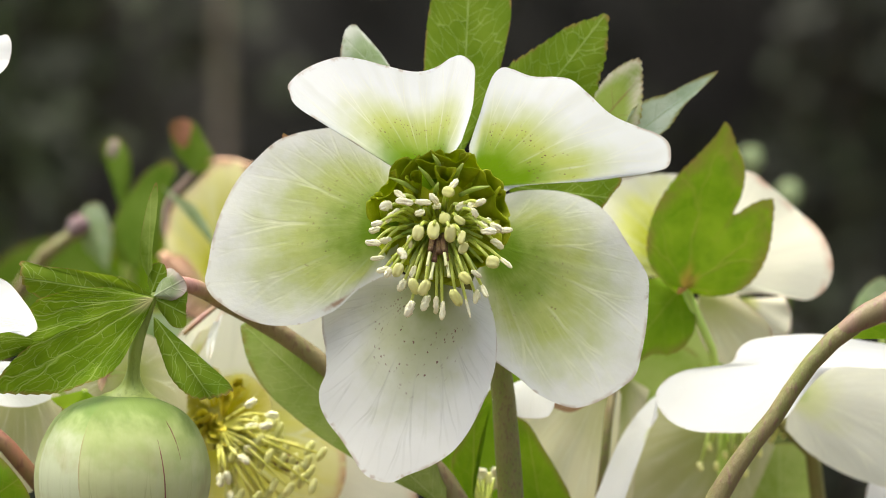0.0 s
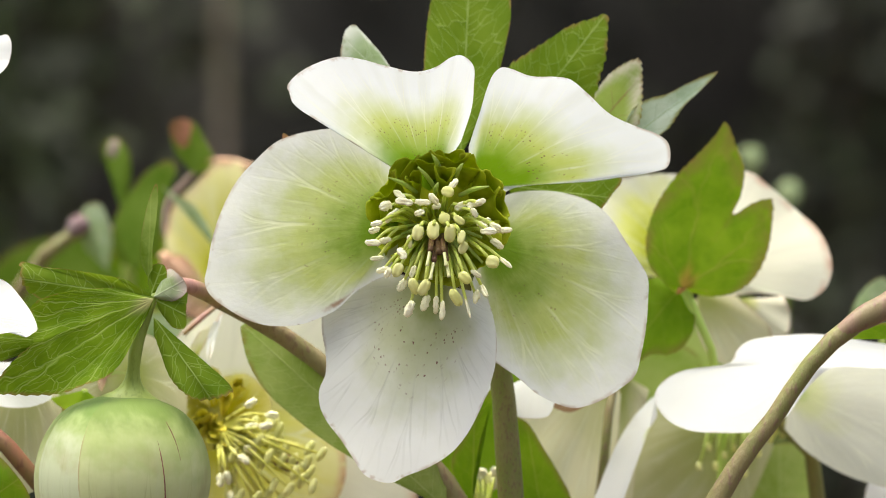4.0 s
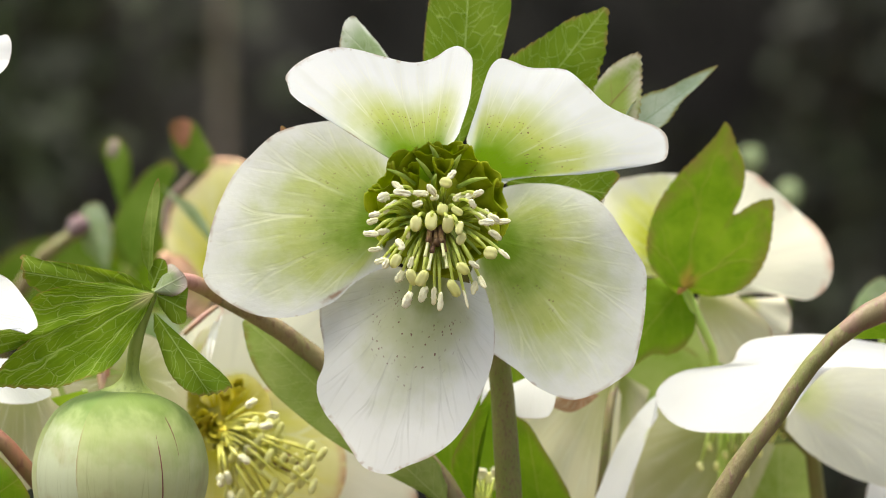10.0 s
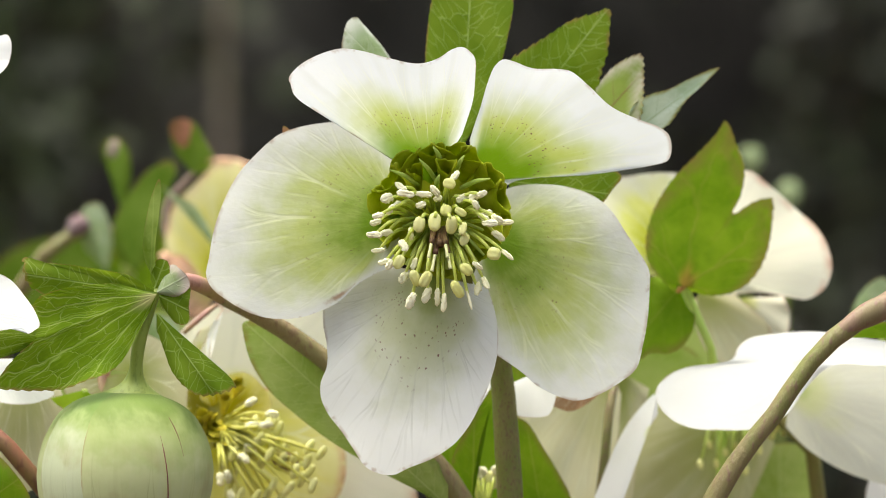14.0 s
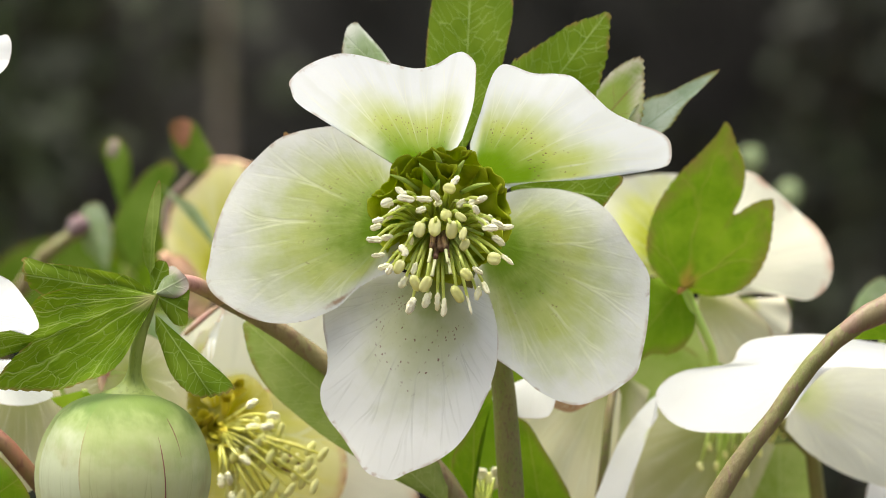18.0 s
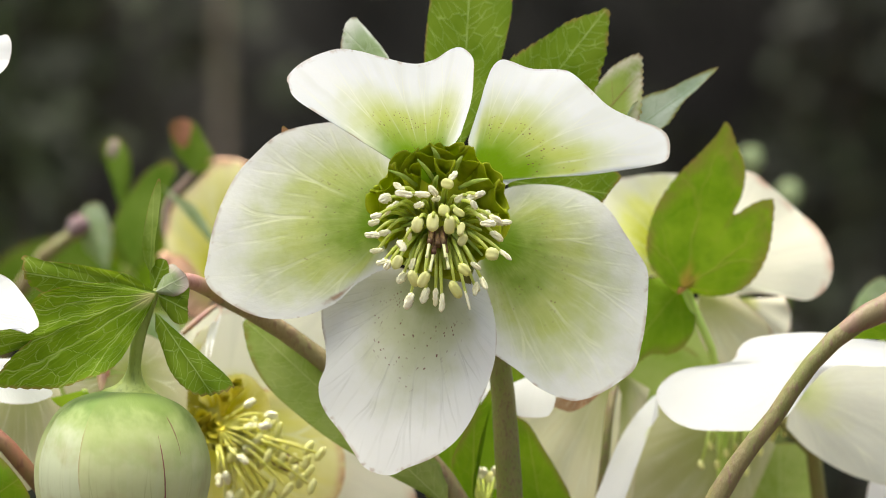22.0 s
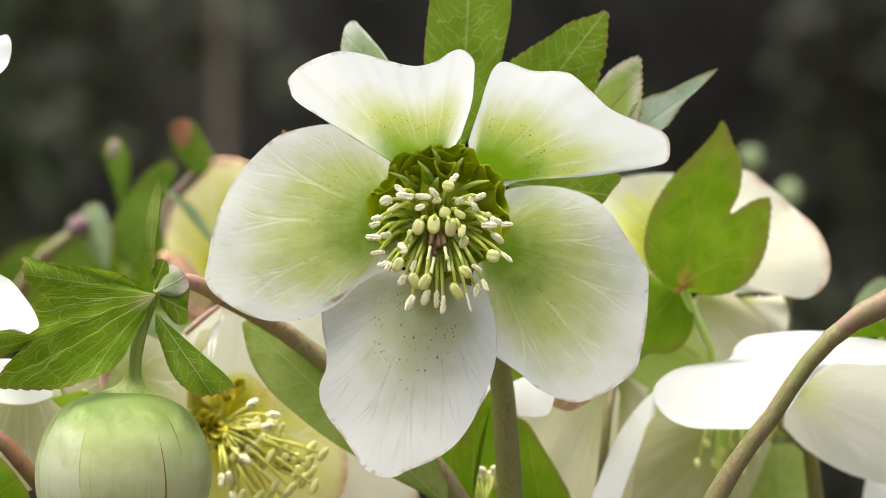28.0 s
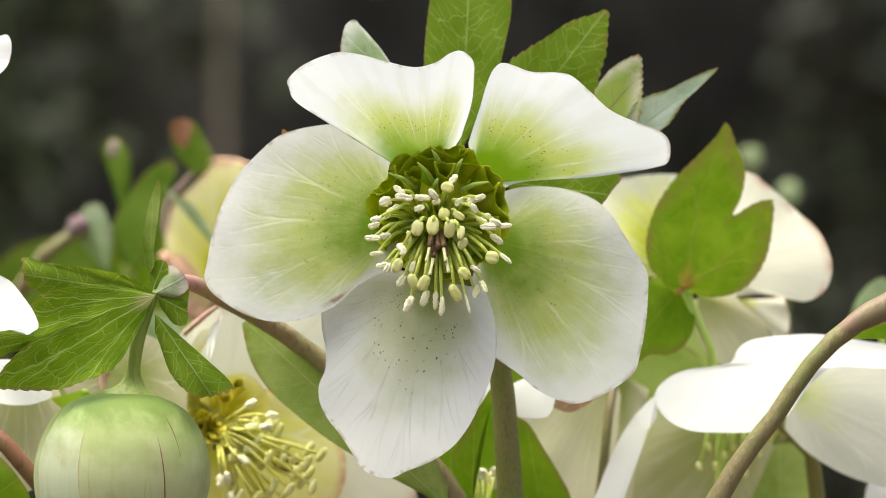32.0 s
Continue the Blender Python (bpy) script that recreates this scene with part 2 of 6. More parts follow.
SEPAL_POD = sepal_material("sepal_pod", 0.13, 0.60, green=(0.17, 0.245, 0.055), mid=(0.37, 0.44, 0.17), pale=(0.53, 0.57, 0.31), vein=0.14, share=0.22, vein_colour=(0.26, 0.27, 0.11), lines=6.0, thin=0.010, streak=0.12, relief=0.22, mottle=0.42, forks=3, boughs=0.3, hair=0.009, blush=(0.44, 0.41, 0.22))
SEPAL_GOLD = sepal_material("sepal_gold", 0.5, 1.15, green=(0.36, 0.32, 0.008), mid=(0.54, 0.49, 0.04), pale=(0.74, 0.70, 0.32), vein=0.2)
SEPAL_BRUISED = sepal_material("sepal_bruised", 0.13, 1.0, green=(0.155, 0.275, 0.012), mid=(0.49, 0.56, 0.185), pale=(0.77, 0.785, 0.775), specks=0.5, vein=0.24, boughs=0.4, forks=8, vein_colour=(0.84, 0.86, 0.66), margin=0.6, bruise=(0.80, 0.88))
SEPAL_CREAM = sepal_material("sepal_cream", 0.0, 0.45, green=(0.45, 0.52, 0.06), mid=(0.74, 0.76, 0.36), pale=(0.86, 0.85, 0.73), rim=(0.60, 0.36, 0.28))
# olive of an inner sepal, darkened to hold the shade inside the flower
SEPAL_OLIVE_SHADED = sepal_material("sepal_olive_shaded", 0.1, 0.9, green=(0.27, 0.31, 0.08), mid=(0.36, 0.38, 0.15), pale=(0.45, 0.45, 0.25), vein=0.15, boughs=0.2)
SEPAL_BRASS = sepal_material("sepal_brass", 0.4, 1.1, green=(0.22, 0.21, 0.01), mid=(0.36, 0.34, 0.03), pale=(0.52, 0.48, 0.12), vein=0.15)
SEPAL_YELLOW = sepal_material("sepal_yellow", 0.2, 1.15, green=(0.55, 0.55, 0.04), mid=(0.74, 0.72, 0.20), pale=(0.84, 0.80, 0.50), rim=(0.62, 0.32, 0.22))
SEPAL_OLIVE = sepal_material("sepal_olive", 0.45, 1.1, green=(0.33, 0.29, 0.02), mid=(0.52, 0.50, 0.10), pale=(0.80, 0.80, 0.56), vein=0.15)
SEPAL_LEMON = sepal_material("sepal_lemon", 0.45, 1.08, green=(0.48, 0.53, 0.02), mid=(0.72, 0.76, 0.22), pale=(0.88, 0.88, 0.84), vein=0.2)
SEPAL_PINK = sepal_material("sepal_pink", -0.1, 0.7, mid=(0.62, 0.50, 0.26), pale=(0.60, 0.36, 0.25), vein=0.1)
SEPAL_STREAK = sepal_material("sepal_streak", -0.1, 0.55, mid=(0.66, 0.70, 0.40), pale=(0.70, 0.71, 0.62), vein=0.2)
SEPAL_POD_PALE = sepal_material("sepal_pod_pale", 0.14, 0.48, green=(0.16, 0.25, 0.055), mid=(0.36, 0.445, 0.175), pale=(0.56, 0.61, 0.41), vein=0.14, share=0.22, vein_colour=(0.26, 0.27, 0.11), lines=6.0, thin=0.010, streak=0.12, relief=0.22, mottle=0.42, forks=3, boughs=0.3, hair=0.009, blush=(0.44, 0.41, 0.22))
SEPAL_BROWN = sepal_material("sepal_browned", -0.2, 0.3, mid=(0.50, 0.40, 0.22), pale=(0.36, 0.21, 0.12), vein=0.1)
# white sepals; also the lit copy beside shaded sepals of the same flower
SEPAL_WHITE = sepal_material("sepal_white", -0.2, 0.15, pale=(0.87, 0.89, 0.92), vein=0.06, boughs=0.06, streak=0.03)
# cream sepal colour with a soft shade mixed in
SEPAL_CREAM_SHADED = sepal_material("sepal_cream_shaded", 0.1, 0.8, green=(0.46, 0.50, 0.20), mid=(0.62, 0.62, 0.36), pale=(0.74, 0.71, 0.50), rim=(0.46, 0.30, 0.20), vein=0.15)
# dull copy of a pale sepal, its shade put into the colour
SEPAL_SHADE = sepal_material("sepal_shade_tint", 0.1, 0.9, green=(0.31, 0.36, 0.10), mid=(0.44, 0.46, 0.23), pale=(0.56, 0.54, 0.36), vein=0.2)
LEAF = leaf_material("bract", net=0.5, vein=(0.33, 0.43, 0.14))
LEAF_FAN = leaf_material("bract_fan", deep=(0.078, 0.15, 0.005), lift=(0.145, 0.235, 0.012), vein=(0.34, 0.43, 0.12), radial=True, net=0.5)
LEAF_PALM = leaf_material("bract_palmate", deep=(0.10, 0.215, 0.008), lift=(0.21, 0.34, 0.02), vein=(0.34, 0.31, 0.07), ribs=0.45, net=0.1, radial=True, heart=(0.52, 0.29, 0.07), tip=(0.21, 0.18, 0.045), tip_from=0.72, share=0.5)
LEAF_GREY = leaf_material("bract_back", deep=(0.20, 0.30, 0.13), lift=(0.40, 0.48, 0.32), vein=(0.38, 0.48, 0.26), net=0.3, share=0.25)
LEAF_DARK = leaf_material("leaf_dark", deep=(0.07, 0.135, 0.012), lift=(0.125, 0.20, 0.03), net=0.1, ribs=0.2, share=0.28)
LEAF_LIME = leaf_material("leaf_lime", deep=(0.22, 0.38, 0.02), lift=(0.32, 0.48, 0.04), net=0.05, ribs=0.1, share=0.5)
LEAF_RUST = leaf_material("leaf_rust", deep=(0.18, 0.075, 0.05), lift=(0.30, 0.13, 0.09), vein=(0.3, 0.2, 0.1), net=0.1, ribs=0.2, share=0.2)
LEAF_DULL = leaf_material("leaf_dull", deep=(0.22, 0.32, 0.07), lift=(0.38, 0.46, 0.17), vein=(0.50, 0.56, 0.28), net=0.4, share=0.55)
LEAF_PALE = leaf_material("bract_pale", deep=(0.19, 0.28, 0.045), lift=(0.29, 0.37, 0.09), vein=(0.26, 0.12, 0.08), net=0.12, share=0.4, tip=(0.66, 0.60, 0.50), tip_from=0.7)
LEAF_HOARY = leaf_material("bract_hoary", deep=(0.15, 0.23, 0.08), lift=(0.32, 0.40, 0.24), vein=(0.40, 0.46, 0.32), net=0.3, share=0.25, tip=(0.74, 0.76, 0.70), tip_from=0.72)
LEAF_EDGE = leaf_material("bract_edge", deep=(0.09, 0.15, 0.015), lift=(0.21, 0.28, 0.07), net=0.12, ribs=0.25, share=0.3)
LEAF_SILVER = leaf_material("bract_silver", deep=(0.32, 0.42, 0.30), lift=(0.54, 0.62, 0.54), vein=(0.28, 0.38, 0.22), net=0.25, share=0.25, tip=(0.26, 0.26, 0.10), tip_from=0.88)
LEAF_FOLD = leaf_material("bract_fold", deep=(0.16, 0.22, 0.09), lift=(0.34, 0.38, 0.26), vein=(0.42, 0.46, 0.32), net=0.3, share=0.25, tip=(0.40, 0.34, 0.32), tip_from=0.6)
LEAF_SOFT = leaf_material("bract_soft", deep=(0.10, 0.23, 0.010), lift=(0.19, 0.33, 0.02), vein=(0.36, 0.38, 0.08), ribs=0.7, net=0.2, tip=(0.22, 0.20, 0.05), share=0.5)
LEAF_MIST = leaf_material("leaf_mist", deep=(0.30, 0.43, 0.10), lift=(0.44, 0.54, 0.19), vein=(0.46, 0.54, 0.24), net=0.05, ribs=0.2, share=0.5)
LEAF_BROWN = leaf_material("bract_brown_tip", deep=(0.09, 0.18, 0.015), lift=(0.16, 0.27, 0.03), net=0.1, ribs=0.3, tip=(0.38, 0.16, 0.11), tip_from=0.5)
STEM = body_material("stem_green", (0.165, 0.19, 0.04), (0.20, 0.19, 0.06), (0.15, 0.085, 0.05), 420, 0.55, 0.6, 0.4, (1, 1, 0.5))
STEM_ARCH = body_material("stem_arch", (0.17, 0.18, 0.055), (0.21, 0.175, 0.08), (0.19, 0.11, 0.085), 210, 0.5, 0.6, 0.4, (1, 1, 0.5))
STEM_TAN = body_material("stem_tan", (0.25, 0.22, 0.10), (0.30, 0.23, 0.13), (0.20, 0.12, 0.08), 210, 0.5, 0.6, 0.4, (1, 1, 0.5))
STEM_TIP = body_material("stem_tip", (0.19, 0.15, 0.075), (0.24, 0.14, 0.11), (0.18, 0.085, 0.08), 160, 0.5, 0.3)
STEM_PINK = body_material("stem_pink", (0.42, 0.22, 0.20), (0.34, 0.26, 0.12), (0.22, 0.10, 0.08), 120, 0.5, 0.3)
STEM_RED = body_material("stem_red", (0.25, 0.09, 0.06), (0.20, 0.13, 0.06), (0.12, 0.05, 0.04), 200, 0.5, 0.3)
PEDICEL = body_material("pedicel", (0.23, 0.30, 0.055), (0.30, 0.37, 0.09), (0.19, 0.25, 0.045), 200, 0.5, 0.2)
PEDICEL_BRIGHT = body_material("pedicel_bright", (0.52, 0.72, 0.15), (0.60, 0.78, 0.24), None, 200, 0.5, 0.2)
ANTHER = flesh_material("anther_plump", (0.77, 0.77, 0.30), (0.84, 0.83, 0.42), 0.3)
ANTHER_DRY = body_material("anther_dry", (0.90, 0.87, 0.58), (0.94, 0.92, 0.70), (0.84, 0.78, 0.48), 700, 0.8, 0.6, 0.2, (1, 1, 1))
FILAMENT = flesh_material("filament", (0.66, 0.73, 0.17), (0.76, 0.82, 0.28), 0.45)
FILAMENT_GREEN = flesh_material("filament_green", (0.50, 0.63, 0.13), (0.60, 0.70, 0.22), 0.4)
FILAMENT_GOLD = flesh_material("filament_gold", (0.70, 0.69, 0.14), (0.80, 0.78, 0.28), 0.3)
NECTARY = flesh_material("nectary", (0.43, 0.51, 0.015), (0.58, 0.63, 0.05))
NECTARY_GOLD = body_material("nectary_gold", (0.45, 0.42, 0.04), (0.60, 0.52, 0.05), (0.4, 0.3, 0.04), 200, 0.45, 0.3)
CARPEL = body_material("carpel", (0.22, 0.15, 0.06), (0.13, 0.055, 0.04), (0.07, 0.025, 0.025), 300, 0.55, 0.3)
RIM_MAUVE = body_material("rim_mauve", (0.24, 0.17, 0.14), (0.32, 0.23, 0.19), None, 120, 0.6, 0.2)
RIM_SALMON = body_material("rim_salmon", (0.58, 0.34, 0.23), (0.66, 0.42, 0.28), None, 120, 0.6, 0.2)
SCAR = body_material("scar", (0.24, 0.09, 0.07), (0.16, 0.06, 0.045), None, 900, 0.7, 0.3)
NECTARY_DEEP = flesh_material("nectary_deep", (0.26, 0.31, 0.012), (0.36, 0.40, 0.02), 0.3)
STYLE = body_material("style", (0.62, 0.64, 0.30), (0.72, 0.72, 0.42), None, 300, 0.5, 0.2)
BUD = body_material("bud", (0.24, 0.20, 0.15), (0.34, 0.26, 0.24), (0.26, 0.12, 0.14), 90, 0.55, 0.3)
BUD_PALE = body_material("bud_pale", (0.17, 0.23, 0.10), (0.27, 0.32, 0.17), None, 60, 0.55, 0.2)
GRASS = body_material("grass", (0.05, 0.085, 0.02), (0.075, 0.115, 0.03), None, 30)
KNOB = body_material("withered", (0.20, 0.13, 0.14), (0.32, 0.26, 0.27), (0.10, 0.05, 0.05), 150, 0.8, 0.6, 0.2)
SOIL = body_material("soil", (0.085, 0.063, 0.043), (0.11, 0.083, 0.057), (0.06, 0.044, 0.03), 17, 0.95, 0.8, 0.1, (1, 1, 1))
BARK = body_material("bark", (0.29, 0.21, 0.20), (0.17, 0.17, 0.10), (0.18, 0.14, 0.12), 4, 0.9, 0.8, 0.1, (1, 1, 1))


# ---- builders ----
def at(x, z, d=0.0):
    """A place from plan units right of and above the lens's axis, and metres behind the flower's plane."""
    s = U * (1 + d / D)
    return Vector((x * s, d, EYE + z * s))


def thing(name, origin, label, category, group=""):
    ob = tagged(new(name), label, category, group)
    ob.empty_display_size = 0.01
    ob.location = origin
    ob["base"] = [float(v) for v in origin]
    return ob


def root(ob):
    while ob.parent:
        ob = ob.parent
    return ob


def finish(name, verts, faces, mat, parent, label="", uvs=None, kind=""):
    """Links one mesh as a part of a thing; its points are given in the world."""
    o = Vector(root(parent)["base"]) if parent else Vector((0, 0, 0))
    me = bpy.data.meshes.new(name)
    me.from_pydata([tuple(Vector(v) - o) for v in verts], [], faces)
    me.polygons.foreach_set("use_smooth", [True] * len(faces))
    if uvs:
        idx = np.empty(len(me.loops), dtype=np.int32)
        me.loops.foreach_get("vertex_index", idx)
        for key, table in uvs.items():
            layer = me.uv_layers.new(name=key)
            layer.data.foreach_set("uv", np.asarray(table, dtype=np.float32)[idx].ravel())
    me.materials.append(mat)
    ob = new(name, me)
    ob.parent = parent
    return tagged(ob, label, kind=kind)


def smooth_line(points, count):
    """Points spread evenly along a rounded line through the given ones."""
    p = np.array(points, dtype=float)
    h = np.maximum(1e-9, np.linalg.norm(np.diff(p[:, :2], axis=0), axis=1)) ** 0.6
    v = np.diff(p, axis=0) / h[:, None]
    m = np.vstack([v[:1], (v[1:] * h[:-1, None] + v[:-1] * h[1:, None]) / (h[1:] + h[:-1])[:, None], v[-1:]])
    out = []
    for i in range(len(p) - 1):
        for t in np.linspace(0, 1, 24, endpoint=False):
            k = 2 * t ** 3 - 3 * t * t
            out.append((k + 1) * p[i] - k * p[i + 1] + h[i] * ((t ** 3 - 2 * t * t + t) * m[i] + (t ** 3 - t * t) * m[i + 1]))
    out.append(p[-1])
    out = np.array(out)
    n = out.shape[1] if out.shape[1] < 3 else 3
    run = np.concatenate([[0], np.cumsum(np.linalg.norm(np.diff(out[:, :n], axis=0), axis=1))])
    at_run = np.linspace(0, run[-1], count)
    return np.stack([np.interp(at_run, run, out[:, k]) for k in range(out.shape[1])], 1)


def blade(parent, name, base, rim, d, mat, lean=(0, 0), cup=0.0, fold=0.0, ripple=0.0, waves=3, teeth=0.0, pitch=14.0,
          rings=14, steps=72, label="", roll=0.0, crease=0.0):
    """A sepal or leaf that spreads from its base to a rim given by bearings and reaches. lean: slope of its plane away from
    the lens, to the right and upwards; cup: how far the rim bends away; fold: how far its two sides do; roll: curl of the rim."""
    edge = smooth_line([(base[0] + r * cos(radians(a)), base[1] + r * sin(radians(a))) for a, r in rim], steps)
    if teeth:
        run, prev = 0.0, edge[0]
        shaped = []
        for q in edge:
            run += float(np.hypot(*(q - prev)))
            prev = q
            out = (q - np.array(base)) / max(1e-6, np.hypot(*(q - np.array(base))))
            shaped.append(q + out * teeth * ((run / pitch) % 1.0 - 0.5) * (0.7 + 0.6 * noise.noise((run * 0.03, d * 50, 0))))
        edge = np.array(shaped)
    axis = np.mean([q - np.array(base) for q in edge], axis=0)
    axis /= np.hypot(*axis)
    side = np.array((-axis[1], axis[0]))
    bearing = np.unwrap([math.atan2(q[1] - base[1], q[0] - base[0]) for q in edge])
    share_of = (bearing - bearing.min()) / max(1e-6, bearing.max() - bearing.min())
    if bearing[-1] < bearing[0]:
        share_of = 1 - share_of
    seed = base[0] * 0.013 + base[1] * 0.007
    verts, fan, flat = [], [], []
    for i in range(rings + 1):
        s = i / rings
        for j, q in enumerate(edge):
            t = float(share_of[j])
            x, z = np.array(base) + (q - np.array(base)) * s
            dx, dz = (x - base[0]), (z - base[1])
            deep = d + (lean[0] * dx + lean[1] * dz) * U + cup * s * s + fold * s * (2 * t - 1) ** 2 + crease * s * min(0.4, abs(t - 0.47))
            deep += ripple * s ** 3 * sin(waves * 2 * pi * t + seed * 5)
            deep += 0.0006 * s * noise.noise((dx * 0.012 + seed, dz * 0.012, seed)) + roll * max(0, s - 0.8) ** 2 * 25
            verts.append(at(x, z, deep))
            fan.append((t, s))
            flat.append(((dx * axis[0] + dz * axis[1]) * U * 100, (dx * side[0] + dz * side[1]) * U * 100))
    faces = [(i * steps + j, i * steps + j + 1, (i + 1) * steps + j + 1, (i + 1) * steps + j) for i in range(rings) for j in range(steps - 1)]
    return finish(name, verts, faces, mat, parent, label, {"fan": fan, "flat": flat})


def tube(parent, name, line, mat, count=24, sides=12, label="", cap=True, place=True):
    """A stem along rows of plan right, plan up, depth and radius (plan units)."""
    rows = smooth_line(line, count) if place else np.array([[np.interp(k, np.linspace(0, 1, len(line)), [r[c] for r in line]) for c in range(4)] for k in np.linspace(0, 1, count)])
    pts = [at(x, z, d) if place else Vector((x, d, z)) for x, z, d, _ in rows]
    verts, faces = [], []
    up = Vector((0.3, -1, 0.2)).normalized()
    for i, p in enumerate(pts):
        t = (pts[min(i + 1, count - 1)] - pts[max(i - 1, 0)]).normalized()
        a = t.cross(up).normalized()
        b = a.cross(t).normalized()
        r = rows[i][3] * U
        for k in range(sides):
            w = 2 * pi * k / sides
            verts.append(p + (a * cos(w) + b * sin(w)) * r * (1 + 0.05 * noise.noise(p * 300 + Vector((k * 0.3, 0, 0)))))
    for i in range(count - 1):
        for k in range(sides):
            k2 = (k + 1) % sides
            faces.append((i * sides + k, i * sides + k2, (i + 1) * sides + k2, (i + 1) * sides + k))
    if cap:
        faces.append(tuple(range(sides - 1, -1, -1)))
        faces.append(tuple(range((count - 1) * sides, count * sides)))
    return finish(name, verts, faces, mat, parent, label)


def lump(parent, name, centre, axis, length, width, mat, grooves=1, rough=0.0, thick=0.8, label="", seed=0):
    """An anther, bud or knob: a rounded body along an axis with a lengthwise groove. Lengths in plan units."""
    c = centre
    a = Vector(axis).normalized()
    b = a.cross(Vector((0, 1, 0.05))).normalized()
    e = b.cross(a).normalized()
    verts, faces = [], []
    rings, sides = 11, 20
    for i in range(rings):
        h = -1 + 2 * i / (rings - 1)
        r = max(0.03, (1 - abs(h) ** 2.6)) ** 0.5
        for k in range(sides):
            w = 2 * pi * k / sides
            g = 1 + grooves * (0.42 * abs(cos(w)) + (0.34 - 0.22 * sin(w) ** 2) ** 0.5 - 1)
            g *= 1 + rough * noise.noise((h * 3 + seed, k * 0.9, seed * 1.7))
            notch = 1 - 0.22 * grooves * abs(h) ** 3 * (1 - abs(cos(w)))
            verts.append(c + a * (h * notch * length * U / 2) + b * (cos(w) * r * g * width * U / 2) + e * (sin(w) * r * g * thick * width * U / 2))
    for i in range(rings - 1):
        for k in range(sides):
            k2 = (k + 1) % sides
            faces.append((i * sides + k, i * sides + k2, (i + 1) * sides + k2, (i + 1) * sides + k))
    faces += [tuple(range(sides - 1, -1, -1)), tuple(range((rings - 1) * sides, rings * sides))]
    return finish(name, verts, faces, mat, parent, label)


def stamen(parent, root_at, tip_at, length, width, dry, bow=0.0, seed=0, thick=4.2, mat=FILAMENT, lobes=1, turn=None):
    """A filament with its anther; root and tip as plan right, plan up and depth. turn: the anther's bearing."""
    (x0, z0, d0), (x1, z1, d1) = root_at, tip_at
    mx, mz, md = (x0 + x1) / 2, (z0 + z1) / 2 + bow, d0 * 0.25 + d1 * 0.75 - 0.0018
    f = tube(parent, "stamen", [(x0, z0, d0, thick), (mx, mz, md, thick * 0.9), (x1, z1, d1, thick * 0.7)], mat, 10, 7)
    way = Vector(((x1 - mx), 0, (z1 - mz)))
    if turn is not None:
        way = Vector((cos(radians(turn)), 0, sin(radians(turn))))
    elif not dry:
        way = way.normalized() * 0.5 + Vector((0.15 * sin(seed * 3.1), 0, 1))
    way.y = 0.25 * sin(seed * 2.3) * way.length
    lump(f, "anther", at(x1, z1, d1 - 0.0004), way, length, width, ANTHER_DRY if dry else ANTHER, lobes * (0.8 if dry else 0.65), 0.75 if dry else 0.1, 0.8, seed=seed)
    return f


def nectary(parent, x, z, d, bearing, length, width, mat=NECTARY, tip_d=-0.0035, squash=0.5):
    """A trumpet-shaped nectary with a crimped, rolled, two-lipped mouth, its foot towards the centre."""
    a = radians(bearing)
    foot = Vector((x - cos(a) * length, z - sin(a) * length))
    verts, faces = [], []
    sides = 28
    o, m = at(foot.x, foot.y, d + 0.002), at(x, z, d + tip_d)
    ax = (m - o).normalized()
    b = ax.cross(Vector((0, 1, 0))).normalized()
    e = b.cross(ax).normalized()
    span = (m - o).length
    # way along the trumpet and breadth: the wall, the rolled lip, the hollow inside
    rows = [(0.0, 0.34), (0.15, 0.40), (0.3, 0.50), (0.45, 0.60), (0.6, 0.71), (0.72, 0.80), (0.83, 0.88), (0.92, 0.96), (0.98, 1.03), (1.03, 1.06), (1.05, 1.0), (1.02, 0.9), (0.95, 0.80), (0.8, 0.68), (0.6, 0.54), (0.4, 0.38)]
    for h, r in rows:
        p = o + ax * span * h
        for k in range(sides):
            w = 2 * pi * k / sides
            rough = noise.noise((cos(w) * 1.7 + x * 0.31, sin(w) * 1.7 + z * 0.27, h * 1.3))
            fine = noise.noise((cos(w) * 4.5 + x * 0.2, sin(w) * 4.5, h * 3 + z * 0.3))
            k1 = 1 + (0.36 * rough + 0.10 * fine) * min(1, h * 1.2)
            rr = r * width * U / 2 * k1
            verts.append(p + b * cos(w) * rr + e * sin(w) * rr * (0.8 - (0.8 - squash) * min(1, h)) + ax * span * 0.22 * h * h * (rough + 0.5 * sin(2 * w + bearing * 0.1)))
    n = len(rows)
    for i in range(n - 1):
        for k in range(sides):
            k2 = (k + 1) % sides
            faces.append((i * sides + k, i * sides + k2, (i + 1) * sides + k2, (i + 1) * sides + k))
    faces.append(tuple(range((n - 1) * sides, n * sides)))
    return finish("nectary", verts, faces, mat, parent)


